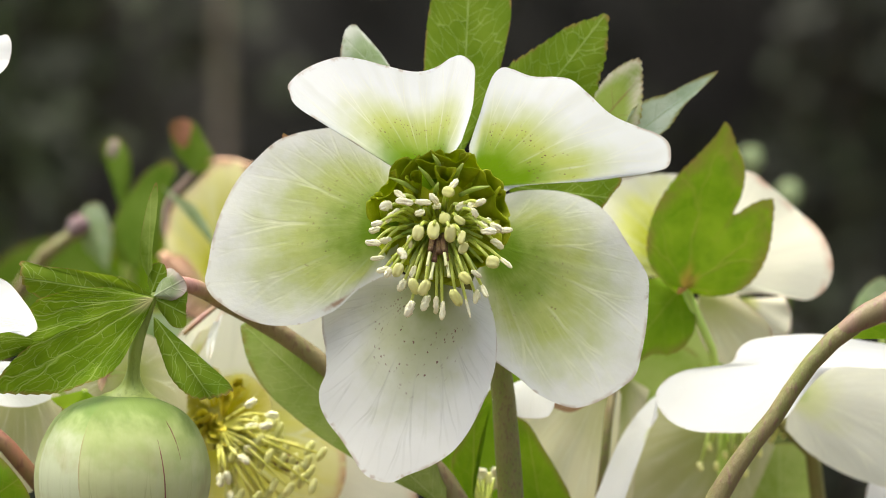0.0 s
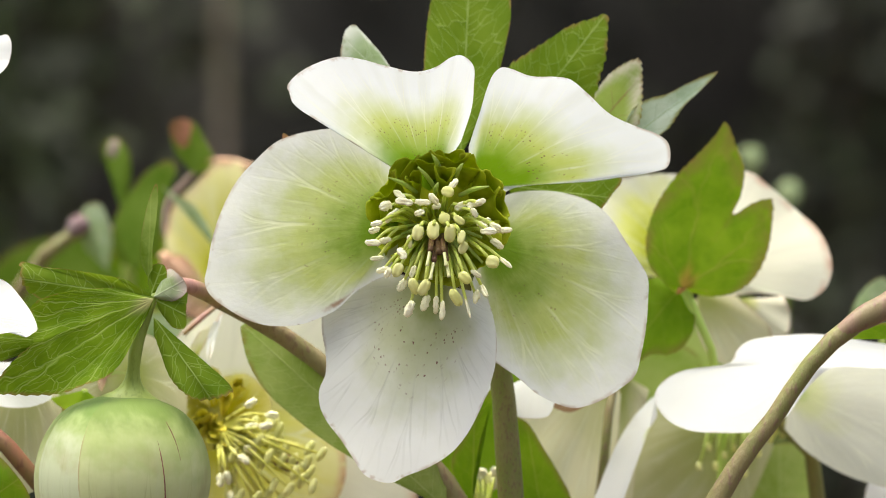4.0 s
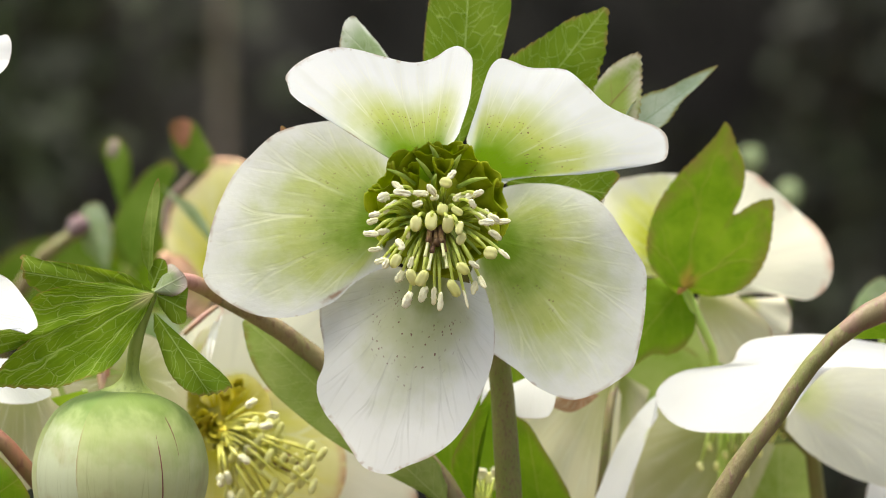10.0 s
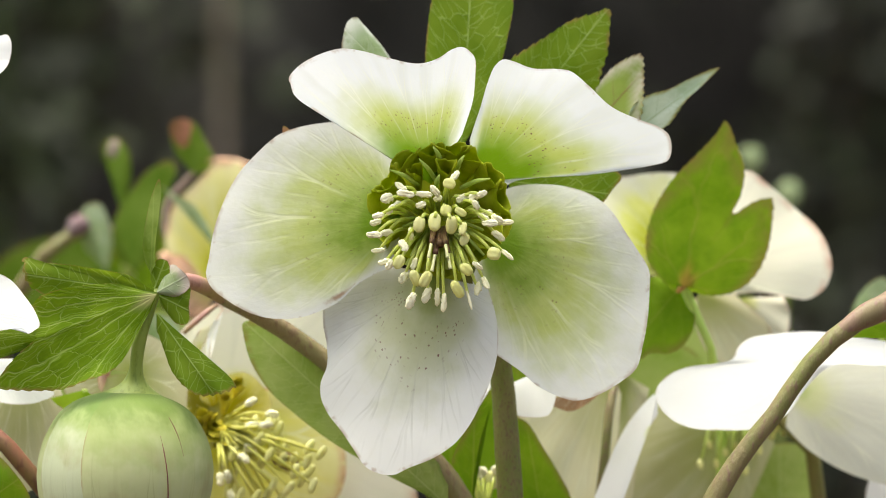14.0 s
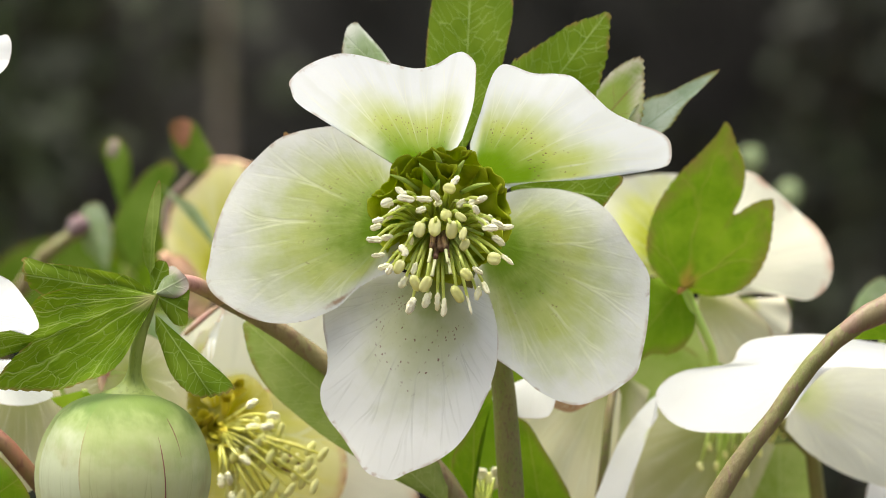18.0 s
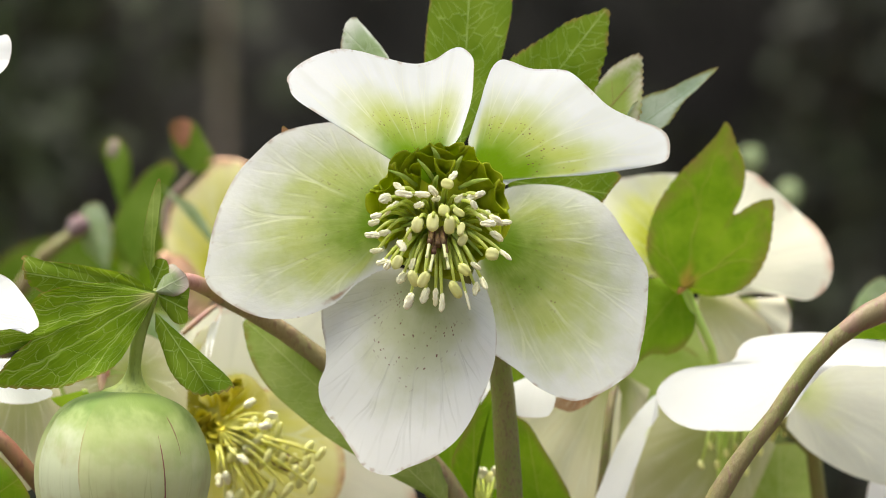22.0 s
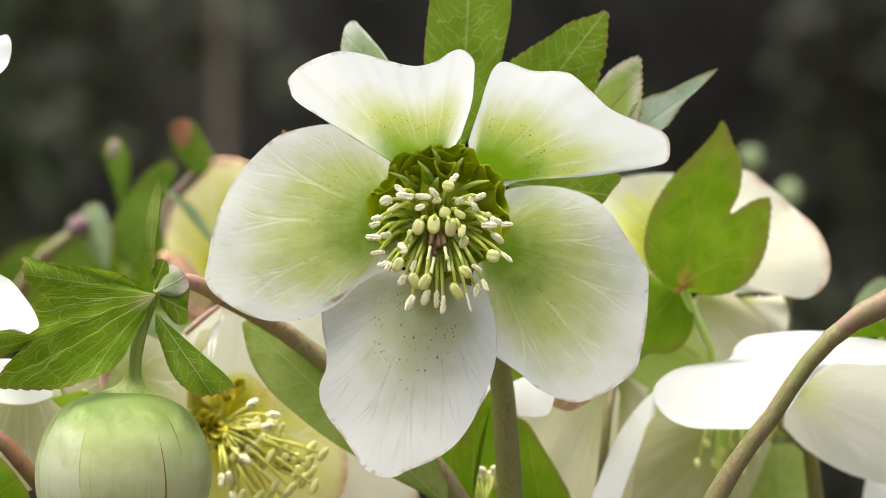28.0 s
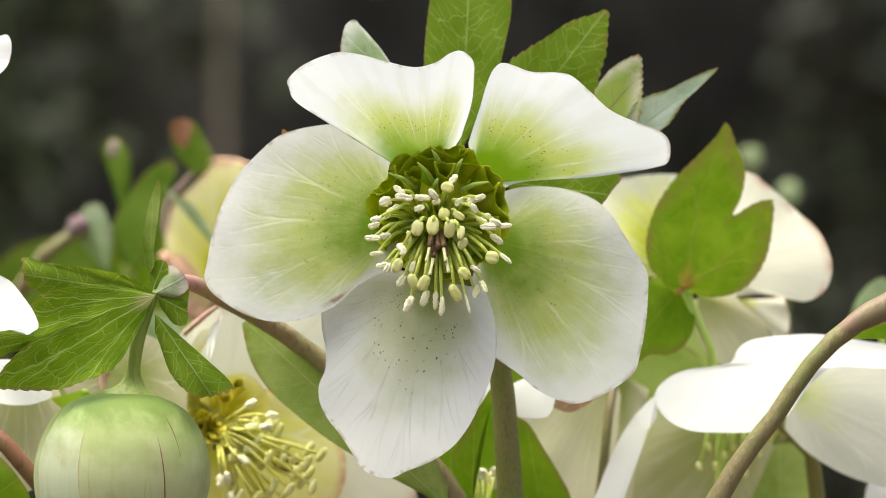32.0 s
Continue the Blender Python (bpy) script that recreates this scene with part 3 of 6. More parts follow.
def shell(parent, top, axis_to, profile, az0, az1, grow, mat, label="", edge=0.14):
    """One sepal of a closed bell: a strip of a turned form. profile: rows of way down and radius in plan units."""
    o, foot = at(*top), at(*axis_to)
    ax = (foot - o).normalized()
    b = Vector((1, 0, 0)) - ax * ax.x
    b.normalize()
    e = ax.cross(b).normalized()
    if e.y > 0:
        e = -e
    rows = smooth_line(profile, 40)
    verts, fan, flat, faces = [], [], [], []
    steps = 40
    for i, (h, r) in enumerate(rows):
        s = i / 39
        for j in range(steps):
            t = j / (steps - 1)
            mid, half = (az0 + az1) / 2, (az1 - az0) / 2 * (1 - edge * (1 - sin(pi * min(1, s * 1.1 + 0.15))) ** 2)
            w = radians(mid + (2 * t - 1) * half)
            rr = (r + grow * sin(pi * min(1, s * 1.4)) * (1 - 0.3 * (2 * t - 1) ** 2)) * U * (1 + 0.003 * sin(9 * w + az0) * s)
            verts.append(o + ax * h * U + b * sin(w) * rr + e * cos(w) * rr)
            fan.append((t, s))
            flat.append((h * U * 100, radians((2 * t - 1) * half) * r * U * 100))
    for i in range(39):
        for j in range(steps - 1):
            faces.append((i * steps + j, i * steps + j + 1, (i + 1) * steps + j + 1, (i + 1) * steps + j))
    return finish("sepal", verts, faces, mat, parent, label, {"fan": fan, "flat": flat})


def soil_at(d):
    """The soil's level in plan units at a depth."""
    return (-EYE - 0.01) / (U * (1 + d / D))


# ---- ground and distance ----
def ground():
    n, half = 90, 60.0
    grid = np.sign(np.linspace(-1, 1, n)) * np.abs(np.linspace(-1, 1, n)) ** 2.2 * half
    verts = [(x, y, 0.03 * noise.noise((x * 1.1, y * 1.1, 0)) * min(1, math.hypot(x, y) + 0.2)) for y in grid for x in grid]
    faces = [(j * n + i, j * n + i + 1, (j + 1) * n + i + 1, (j + 1) * n + i) for j in range(n - 1) for i in range(n - 1)]
    ob = finish("ground", verts, faces, SOIL, None)
    tagged(ob, "dark bare garden soil under the hellebores", "ground", kind="structure")


# leaves whose colours already hold the dark of the shaded background
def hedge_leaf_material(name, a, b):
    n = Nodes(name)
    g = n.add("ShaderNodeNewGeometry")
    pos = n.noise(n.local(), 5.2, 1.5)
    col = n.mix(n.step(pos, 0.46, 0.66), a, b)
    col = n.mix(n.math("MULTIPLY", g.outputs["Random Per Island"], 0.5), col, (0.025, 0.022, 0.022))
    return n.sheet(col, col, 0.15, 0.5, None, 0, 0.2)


def hedge():
    """A dense shrubbery far behind, of leaves on a twiggy mass, both coloured dark for its shade."""
    rng = np.random.default_rng(4)
    h = thing("hedge", (0, 3.2, 0), "dense green hedge behind the flowers, coloured dark for its shade", "hedge")
    n, m = 60, 40
    verts = []
    for j in range(m):
        for i in range(n):
            x, z = -3 + 6 * i / (n - 1), 2.6 * j / (m - 1)
            verts.append((x, 3.35 + 0.25 * noise.noise((x * 2.2, z * 2.2, 3)) - 0.1 * (1 - z / 2.6), z))
    k = len(verts)
    verts += [(x, 4.2, z) for x, _, z in verts]
    faces = [(j * n + i, j * n + i + 1, (j + 1) * n + i + 1, (j + 1) * n + i) for j in range(m - 1) for i in range(n - 1)]
    faces += [tuple(k + v for v in reversed(f)) for f in faces]
    top = (m - 1) * n
    faces += [(top + i, top + i + 1, k + top + i + 1, k + top + i) for i in range(n - 1)]
    for c in (0, n - 1):
        faces += [(j * n + c, (j + 1) * n + c, k + (j + 1) * n + c, k + j * n + c) for j in range(m - 1)]
    # near-black twig colours stand for the shade inside the hedge
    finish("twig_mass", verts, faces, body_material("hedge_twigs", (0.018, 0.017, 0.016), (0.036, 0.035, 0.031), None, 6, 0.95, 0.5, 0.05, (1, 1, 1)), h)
    verts, faces = [], []
    for _ in range(9000):
        x, z = rng.uniform(-3, 3), rng.uniform(0, 2.7)
        y = 3.3 + 0.25 * noise.noise((x * 2.2, z * 2.2, 3)) - rng.uniform(0.0, 0.22)
        q = Euler((rng.uniform(-1, 1), rng.uniform(-1, 1), rng.uniform(0, 6.3))).to_matrix()
        s, w = rng.uniform(0.02, 0.045), rng.uniform(0.35, 0.5)
        c, o = Vector((x, y, z)), len(verts)
        for a, b in ((0, 0), (0.35, w), (0.75, w * 0.8), (1.2, 0), (0.75, -w * 0.8), (0.35, -w)):
            verts.append(c + q @ Vector((b * s, 0.15 * abs(b) * s, a * s)))
        faces.append(tuple(range(o, o + 6)))
    # the hedge's shade is put into the darker leaf colour
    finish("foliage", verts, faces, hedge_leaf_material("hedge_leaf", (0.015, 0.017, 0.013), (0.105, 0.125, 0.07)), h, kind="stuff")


def stake():
    """A slim grey-brown trunk in front of the hedge."""
    d = 1.9
    t = thing("tree_trunk", at(-390, 0, d) * 1.0, "slim grey-brown sapling trunk before the hedge", "tree")
    t["base"] = [at(-390, 0, d).x, d, 0.0]
    t.location = t["base"]
    s = 1 + d / D
    tube(t, "trunk", [(-392, soil_at(d), d, 47), (-391, -500, d, 46), (-388, 0, d, 44), (-390, 400, d, 42), (-392, 1200, d, 36), (-380, 3000 / s, d, 30)], BARK, 40, 16)
    return t


def shrub(x0, x1, z0, z1, d, count, seed, dark, light):
    """Loose leafy twigs of a shrub between the bed and the hedge."""
    rng = random.Random(seed)
    s = 1 + d / D
    c = at((x0 + x1) / 2, 0, d)
    t = thing("shrub", (c.x, d, 0), "loose dark green shrub twigs before the hedge", "shrub", "shrubs before the hedge")
    for k in range(3):
        x = x0 + (x1 - x0) * (k + 0.5) / 3
        tube(t, "twig", [(x, soil_at(d), d, 8), (x + rng.uniform(-20, 20), -300, d + 0.03, 7), (x + rng.uniform(-30, 30), z1, d, 4)], BARK, 16, 6)
    verts, faces = [], []
    for _ in range(count):
        p = at(rng.uniform(x0, x1), rng.uniform(z0, z1), d + rng.uniform(-0.12, 0.12))
        q = Euler((rng.uniform(-1, 1), rng.uniform(-1, 1), rng.uniform(0, 6.3))).to_matrix()
        r, o = rng.uniform(0.016, 0.03), len(verts)
        for a, b in ((0, 0), (0.35, 0.3), (0.75, 0.25), (1.2, 0), (0.75, -0.25), (0.35, -0.3)):
            verts.append(p + q @ Vector((b * r, 0.2 * abs(b) * r, a * r)))
        faces.append(tuple(range(o, o + 6)))
    finish("foliage", verts, faces, hedge_leaf_material("shrub_leaf", dark, light), t, kind="stuff")


ground()
hedge()
stake()
shrub(-900, -620, -500, 520, 1.5, 520, 11, (0.022, 0.03, 0.013), (0.06, 0.08, 0.033))
shrub(560, 900, -500, 500, 1.9, 420, 12, (0.014, 0.02, 0.008), (0.024, 0.036, 0.013))


# ---- the open white flower ----
def open_flower():
    f = thing("hellebore_flower", at(-6, 1, 0.012), "open white hellebore flower with green throat and cream stamens", "flower")
    blade(f, "sepal", (-22, 103), ((148, 88), (146, 148), (147, 216), (148, 268), (147, 292), (145, 304), (144, 313), (140, 314), (135, 308), (129, 297), (124, 286), (118, 264), (110, 236), (96, 212), (87, 220), (81, 239), (77, 246), (71, 235), (67.5, 204), (63.5, 166), (58, 104)), 0.0085, SEPAL_TOP, (0.1, -0.75), -0.0003, 0.0006, 0.0005, 2, rings=24, steps=110, label="white sepal with green base and fine red specks")
    blade(f, "sepal", (52, 109), ((95, 72), (88, 102), (84, 133), (81.5, 174), (79, 206), (76, 219), (72, 221), (62, 223), (53, 245), (48, 258), (39, 264), (28, 277), (20, 313), (16, 342), (13, 356), (9, 356), (6, 348), (5, 325), (4, 265), (3, 204), (3, 124), (-2, 69), (-18, 52)), 0.0095, SEPAL_TOP, (0.05, -0.70), -0.0003, 0.0006, 0.0004, 2, rings=24, steps=110, label="white sepal with green base and fine red specks")
    blade(f, "sepal", (-79, 41), ((79, 87), (90, 108), (101, 134), (111, 168), (121, 202), (130, 223), (139, 247), (145, 262), (156, 280), (164, 296), (174, 312), (183, 328), (192, 345), (196, 356), (200, 354), (205, 338), (212, 313), (218, 286), (225, 246), (230, 209), (234, 179), (237, 139), (247, 103), (270, 80)), 0.0085, SEPAL_BRUISED, (0.12, 0.28), 0.0004, 0.001, 0.0008, 2, rings=24, steps=110, label="broad white sepal flushed green, with a brown bruise")
    blade(f, "sepal", (78, 11), ((70, 90), (60, 105), (47, 128), (33, 164), (21, 201), (12, 223), (2, 243), (-5, 264), (-12, 291), (-19, 302), (-28, 319), (-36, 337), (-42, 352), (-48, 349), (-55, 343), (-62, 331), (-66, 313), (-72, 279), (-77, 244), (-83, 220), (-90, 198), (-100, 142), (-111, 75)), 0.0138, SEPAL_SIDE, (-0.12, 0.3), -0.0022, 0.001, 0.0008, 2, crease=0.0016, rings=24, steps=110, label="broad white sepal flushed green")
    blade(f, "sepal", (-16, -59), ((165, 117), (183, 168), (194, 202), (203, 215), (213, 228), (220, 250), (223, 277), (227, 296), (232, 309), (239, 322), (245, 341), (250, 361), (254, 365), (258, 362), (262, 345), (269, 325), (276, 302), (282, 276), (290, 239), (299, 206), (308, 178), (318, 150), (330, 122), (348, 96)), 0.0095, SEPAL_LOW, (0, 0.35), 0.0, 0.0015, 0.0008, 2, rings=24, steps=110, label="greyish white sepal with red specks")
    # bowl in which the nectaries sit
    blade(f, "receptacle", (-8, 50), tuple((a, 112 + 3 * sin(a * 0.21) + 8 * max(0, sin(radians(a))) - 4 * max(0, -sin(radians(a)))) for a in range(0, 361, 12)), 0.0108, NECTARY_DEEP, cup=-0.0030, ripple=0.0009, waves=13, rings=10, steps=110, label="dark olive throat")
    blade(f, "receptacle", (-10, -28), tuple((a, 54) for a in range(0, 361, 20)), 0.0100, NECTARY_DEEP, cup=0.0006, rings=5, steps=60)
    # ring of crumpled nectaries: place, bearing, breadth and how far the mouth is pressed flat
    for x, z, a, w, q in ((-51, 127, 100, 29, 0.85), (3, 134, 84, 32, 0.75), (52, 149, 62, 50, 0.4), (-22, 158, 98, 48, 0.4), (12, 166, 86, 62, 0.3),
                          (-70, 146, 122, 60, 0.35), (-99, 110, 144, 60, 0.35), (-114, 66, 172, 56, 0.4), (84, 120, 40, 62, 0.3),
                          (106, 78, 14, 62, 0.3), (104, 28, -10, 56, 0.3), (-104, 20, 198, 48, 0.4), (-66, -26, 236, 46, 0.4), (62, -26, -48, 46, 0.4), (-4, -42, 270, 46, 0.4)):
        nectary(f, x, z, 0.0076, a, 40, w, tip_d=-0.0062 if q > 0.7 else -0.0045, squash=q)
    # anthers: place, bearing, length and breadth; first the plump ones, then the spent
    ripe = ((-44, 29, 80, 31, 23), (-17, 33, 88, 36, 24), (13, 28, 84, 36, 23), (3, 54, 80, 23, 22), (29, 51, -32, 25, 15), (9, 101, -15, 25, 20), (33, 21, 78, 27, 15), (36, 2, 60, 25, 17),
            (-80, -37, 62, 29, 20), (-51, -66, -66, 34, 20), (-33, -68, 60, 34, 21), (39, -51, -42, 28, 20), (23, -86, -60, 37, 20), (88, -23, -10, 27, 25))
    spent = ((-76, 96, -36, 27, 11), (-68, 84, -10, 33, 12), (-101, 76, 20, 25, 16), (-95, 56, 60, 23, 10), (-117, 45, 15, 22, 10), (-121, 34, 15, 22, 11),
             (-36, 83, -6, 33, 11), (-16, 89, -50, 25, 12), (-11, 76, 20, 17, 11), (-41, 64, 15, 20, 12), (19, 115, 50, 24, 11), (32, 76, 25, 25, 12),
             (54, 79, 20, 25, 14), (67, 83, 20, 21, 11), (76, 49, 20, 21, 11), (70, 41, -36, 26, 11), (81, 31, 0, 30, 12), (109, 33, 5, 31, 10), (94, 39, -26, 26, 11),
             (-124, 11, -5, 29, 11), (-102, 15, 10, 25, 12), (-59, 13, -85, 25, 9), (-72, -8, -60, 25, 13), (-116, -16, 5, 27, 9), (-106, -37, 16, 25, 11), (-97, -42, 60, 21, 10),
             (-72, -64, 55, 27, 13), (-53, -40, 70, 24, 11), (-59, -106, 70, 33, 14), (-31, -95, 70, 33, 13), (-12, -99, 88, 34, 10), (-1, -109, 85, 35, 10), (59, -84, 80, 27, 11),
             (73, -74, -65, 27, 10), (59, -44, -35, 23, 9), (96, 9, -35, 29, 11), (111, -24, -40, 31, 8), (56, 64, -60, 20, 10), (-84, 64, 45, 20, 10), (44, -104, -75, 38, 5))
    for i, (x, z, a, ln, w) in enumerate(ripe):
        r = Vector((x + 8, z - 40))
        fx, fz = -8 + max(-46, min(46, r.x * 0.45)), 46 + max(-34, min(22, r.y * 0.34))
        stamen(f, (fx, fz, 0.0075), (x, z, -0.004 - 0.001 * sin(i * 1.3)), ln * 0.95, w * 0.92, False, 12 if z > -20 else 4, i, 3.6, turn=a)
    for i, (x, z, a, ln, w) in enumerate(spent):
        r = Vector((x + 8, z - 40))
        fx, fz = -8 + max(-50, min(50, r.x * 0.42)), 46 + max(-36, min(22, r.y * 0.34))
        stamen(f, (fx, fz, 0.0078), (x, z, -0.002 - 0.0012 * sin(i * 2.1)), ln, w * 0.98, True, 13 if z > -20 else 4, i + 40, 3.5, turn=a)
    # bare filaments bent back, and shorter stamens behind
    for x0, z0, x1, z1 in ((-46, 101, -96, 127), (-12, 106, -44, 146), (-4, 140, -19, 168), (21, 124, 36, 152), (31, 96, 82, 111), (-14, 96, -8, 118)):
        tube(f, "filament", [(x0, z0, 0.004, 4.2), ((x0 + x1) / 2, (z0 + z1) / 2 + 3, 0.0005, 4.4), (x1, z1, 0.0, 1.2)], FILAMENT_GREEN, 10, 6)
    rng = random.Random(5)
    for i in range(14):
        a = rng.uniform(170, 370)
        r = rng.uniform(45, 92)
        x, z = -6 + r * cos(radians(a)), 22 + r * sin(radians(a))
        tube(f, "filament", [(-8 + 24 * cos(radians(a)), 40 + 20 * sin(radians(a)), 0.0078, 3.6), (-7 + 0.6 * r * cos(radians(a)), 34 + 0.55 * r * sin(radians(a)), 0.003, 3.4), (x, z, 0.002, 2.4)], FILAMENT_GREEN, 9, 6)
    # carpels with their styles
    lump(f, "carpel", at(-8, 4, 0.002), (0, -1, -0.3), 40, 28, CARPEL, 0, 0.3, 1.0, "dark reddish brown heart of the carpels")
    for i, (x0, z0, x1, z1) in enumerate(((-20, 10, -28, -30), (-13, -6, -22, -54), (0, 8, 6, -30), (4, -6, 11, -50), (-8, 4, -8, -24))):
        c = tube(f, "carpel", [(x0, z0 + 16, 0.005, 5.5), (x0, z0 + 4, -0.001, 5), (x0 * 0.7 + x1 * 0.3, z0 * 0.7 + z1 * 0.3, -0.0042, 5)], CARPEL, 10, 10)
        if i < 4:
            tube(c, "style", [(x0 * 0.6 + x1 * 0.4, z0 * 0.6 + z1 * 0.4, -0.0042, 3.2), (x0 * 0.3 + x1 * 0.7, z0 * 0.3 + z1 * 0.7, -0.005, 2.8), (x1, z1, -0.0052, 3.6)], STYLE, 10, 8)
    bracts = [
        blade(f, "bract", (31, 166), ((127, 106), (114, 159), (109, 195), (104, 242), (100, 290), (94, 366), (88, 425), (80, 360), (73, 299), (70, 261), (68, 216), (66, 179), (62, 119), (58, 65)), 0.0170, LEAF, (0.0, 0.25), 0.0, 0.001, 0.0005, 3, 5.0, 17, 18, 260, "upright green bract with pale veins"),
        blade(f, "bract", (106, 181), ((94, 70), (86, 142), (76, 170), (67, 206), (61, 246), (55, 278), (52, 299), (47, 272), (41, 242), (37, 218), (30, 190), (5, 110)), 0.0185, LEAF, (0.1, 0.1), 0.0, 0.002, 0.0005, 3, 8.0, 18, 18, 220, "toothed green bract"),
        blade(f, "bract", (236, 176), ((81, 66), (72, 105), (69, 128), (65, 154), (60, 179), (55, 196), (49, 178), (36, 144), (24, 123), (-4, 70)), 0.0200, LEAF_PALE, (0.1, 0.0), 0.0, 0.003, 0.0003, 2, 8.0, 12, 14, 200, "pale green bract with a brown midrib"),
        blade(f, "bract", (296, 171), ((63, 89), (54, 118), (46, 145), (42, 182), (39, 219), (37, 238), (35, 201), (32, 153), (23, 114), (20, 96), (-11, 51)), 0.0215, LEAF_SILVER, (0.2, 0.1), 0.0, -0.003, 0.0003, 2, 6.0, 15, 14, 160, "narrow pointed bract"),
        blade(f, "bract", (-84, 281), ((103, 44), (112, 74), (117, 99), (120, 122), (122, 138), (129, 139), (138, 127), (149, 113), (180, 60)), 0.0180, LEAF_HOARY, (0.1, 0.0), 0.0, 0.002, 0.0003, 2, 1.5, 12, 14, 120, "small grey-green bract tip"),
        blade(f, "bract", (116, 111), ((49, 46), (22, 108), (11, 163), (3, 201), (-4, 185), (-15, 167), (-30, 139), (-49, 92), (-79, 51)), 0.0165, LEAF, (0.1, 0.1), 0.0, 0.001, 0.0003, 2, 1.5, 12, 12, 100),
        blade(f, "bract", (-229, 151), ((132, 38), (132, 60), (135, 76), (144, 68), (173, 40)), 0.0150, LEAF_BROWN, (0, 0), 0, 0, 0, 1, 0, 10, 8, 40, "reddish bract tip"),
    ]
    lump(bracts[0], "blemish", at(31, 399, 0.0237), (0.2, 0, 1), 17, 11, KNOB, 0, 0.4, 0.25, label="dark spot")
    stem = tube(f, "stem", [(-6, 20, 0.013, 26), (40, -40, 0.018, 24), (88, -150, 0.019, 21), (104, -230, 0.019, 21), (112, -330, 0.0185, 23), (120, -441, 0.018, 24),
                            (150, -1200, 0.02, 28), (170, soil_at(0.03), 0.03, 36)], STEM, 60, 16, "stout olive-brown stem")
    return f, bracts, stem


flower, flower_bracts, flower_stem = open_flower()


# ---- the nodding bell beside it ----
def bell():
    p = thing("nodding_hellebore", at(-516, -88, 0.004), "nodding pale green hellebore bell under toothed bracts", "flower")
    tube(p, "stalk_tip", [(-490, -64, 0.0058, 9), (-470, -61, 0.006, 12), (-450, -64, 0.008, 14), (-412, -80, 0.012, 15.5), (-395, -90, 0.0135, 15.5)], STEM_PINK, 20, 14, "pink end of the stalk")
    tube(p, "stalk", [(-398, -88, 0.0133, 16), (-300, -141, 0.02, 17), (-210, -205, 0.022, 18), (-90, -310, 0.022, 19), (10, -420, 0.022, 20),
                      (60, -520, 0.023, 22), (130, -1200, 0.03, 26), (150, soil_at(0.05), 0.05, 34)], STEM_TAN, 70, 14, "arching olive-brown stalk")
    tube(p, "pedicel", [(-503, -70, 0.007, 6), (-515, -92, 0.0065, 8), (-527, -120, 0.006, 11), (-541, -165, 0.006, 12), (-546, -195, 0.0065, 12), (-548.5, -222, 0.007, 13), (-549.5, -234, 0.0073, 17), (-550.3, -244, 0.0075, 23.5), (-551, -253, 0.0076, 33), (-551.6, -260, 0.0077, 44), (-552.2, -266, 0.0078, 57)], PEDICEL, 30, 14)
    prof = [(4, 40), (7, 54), (11, 69), (17, 85), (25, 100), (36, 114), (48, 125), (66, 136), (84, 145), (106, 152), (128, 156.5), (155, 158), (195, 153), (240, 138), (280, 115), (310, 86)]
    top, foot = (-564, -256, 0.0075), (-571, -560, 0.0075)
    for az0, az1, g in ((60, 165, -4), (150, 255, -5), (215, 308, -1), (-64, 0, 0), (-24, 86, 4)):
        shell(p, top, foot, prof, az0, az1, g, SEPAL_POD_PALE if g == 0 else SEPAL_POD, "pale green cupped sepal with dark hairline veins")
    # dark scars down the front sepal
    o, foot_at = at(*top), at(*foot)
    ax = (foot_at - o).normalized()
    b = (Vector((1, 0, 0)) - ax * ax.x).normalized()
    e = Vector((0, -1, 0))
    for rows, r0 in ((((74, 30.0, 144.6), (100, 31.0, 154.2), (125, 32.0, 159.6), (150, 33.0, 161.4), (178, 34.0, 159.0), (215, 35.0, 150.0)), 1.15),
                     (((42, 42.0, 125.0), (58, 43.5, 135.8), (74, 44.5, 144.4), (90, 45.2, 150.8), (106, 45.8, 155.4), (122, 46.2, 158.6)), 0.8)):
        line = []
        for k, (h, w, r) in enumerate(rows):
            q = o + ax * h * U + b * sin(radians(w)) * r * U + e * cos(radians(w)) * r * U
            line.append((q.x, q.z, q.y, r0 if 0 < k < 5 else 0.3))
        tube(p, "scar", line, SCAR, 24, 6, "dark reddish scar", place=False)
    blade(p, "bract", (-512, -87), ((164, 75), (173, 133), (178, 182), (182, 212), (186, 221), (193, 233), (199, 224), (203, 263), (207, 306), (210, 327), (215, 296), (220, 265), (226, 232), (231, 196), (239, 160), (243, 127), (244, 85), (245, 52), (250, 29)), 0.0045, LEAF_FAN, (0.02, 0.15), -0.002, 0.002, 0.0007, 3, 6.0, 20, 22, 300, "broad green bract with a net of pale veins")
    blade(p, "bract", (-512, -84), ((146, 57), (155, 91), (162, 160), (165, 215), (165, 242), (169, 240), (176, 228), (182, 192), (189, 134), (196, 75)), 0.0057, LEAF, (0.0, 0.08), -0.001, 0.0, 0.0006, 3, 6.0, 18, 16, 240, "green bract lobe with toothed edge")
    blade(p, "bract", (-664, -159), ((153, 56), (171, 91), (177, 140), (186, 181), (197, 168), (196, 125), (191, 92), (189, 66), (220, 39)), 0.0050, LEAF_FAN, (0.0, 0.1), 0, 0.001, 0.0003, 3, 2.0, 18, 12, 160)
    blade(p, "bract", (-512, -119), ((-38, 16), (-47, 41), (-45, 82), (-43, 121), (-41, 164), (-43, 191), (-50, 185), (-62, 166), (-69, 141), (-75, 109), (-79, 66), (-90, 30)), 0.0040, LEAF, (0.1, 0.2), 0.0, 0.002, 0.0006, 3, 6.0, 15, 18, 240, "small green toothed bract")
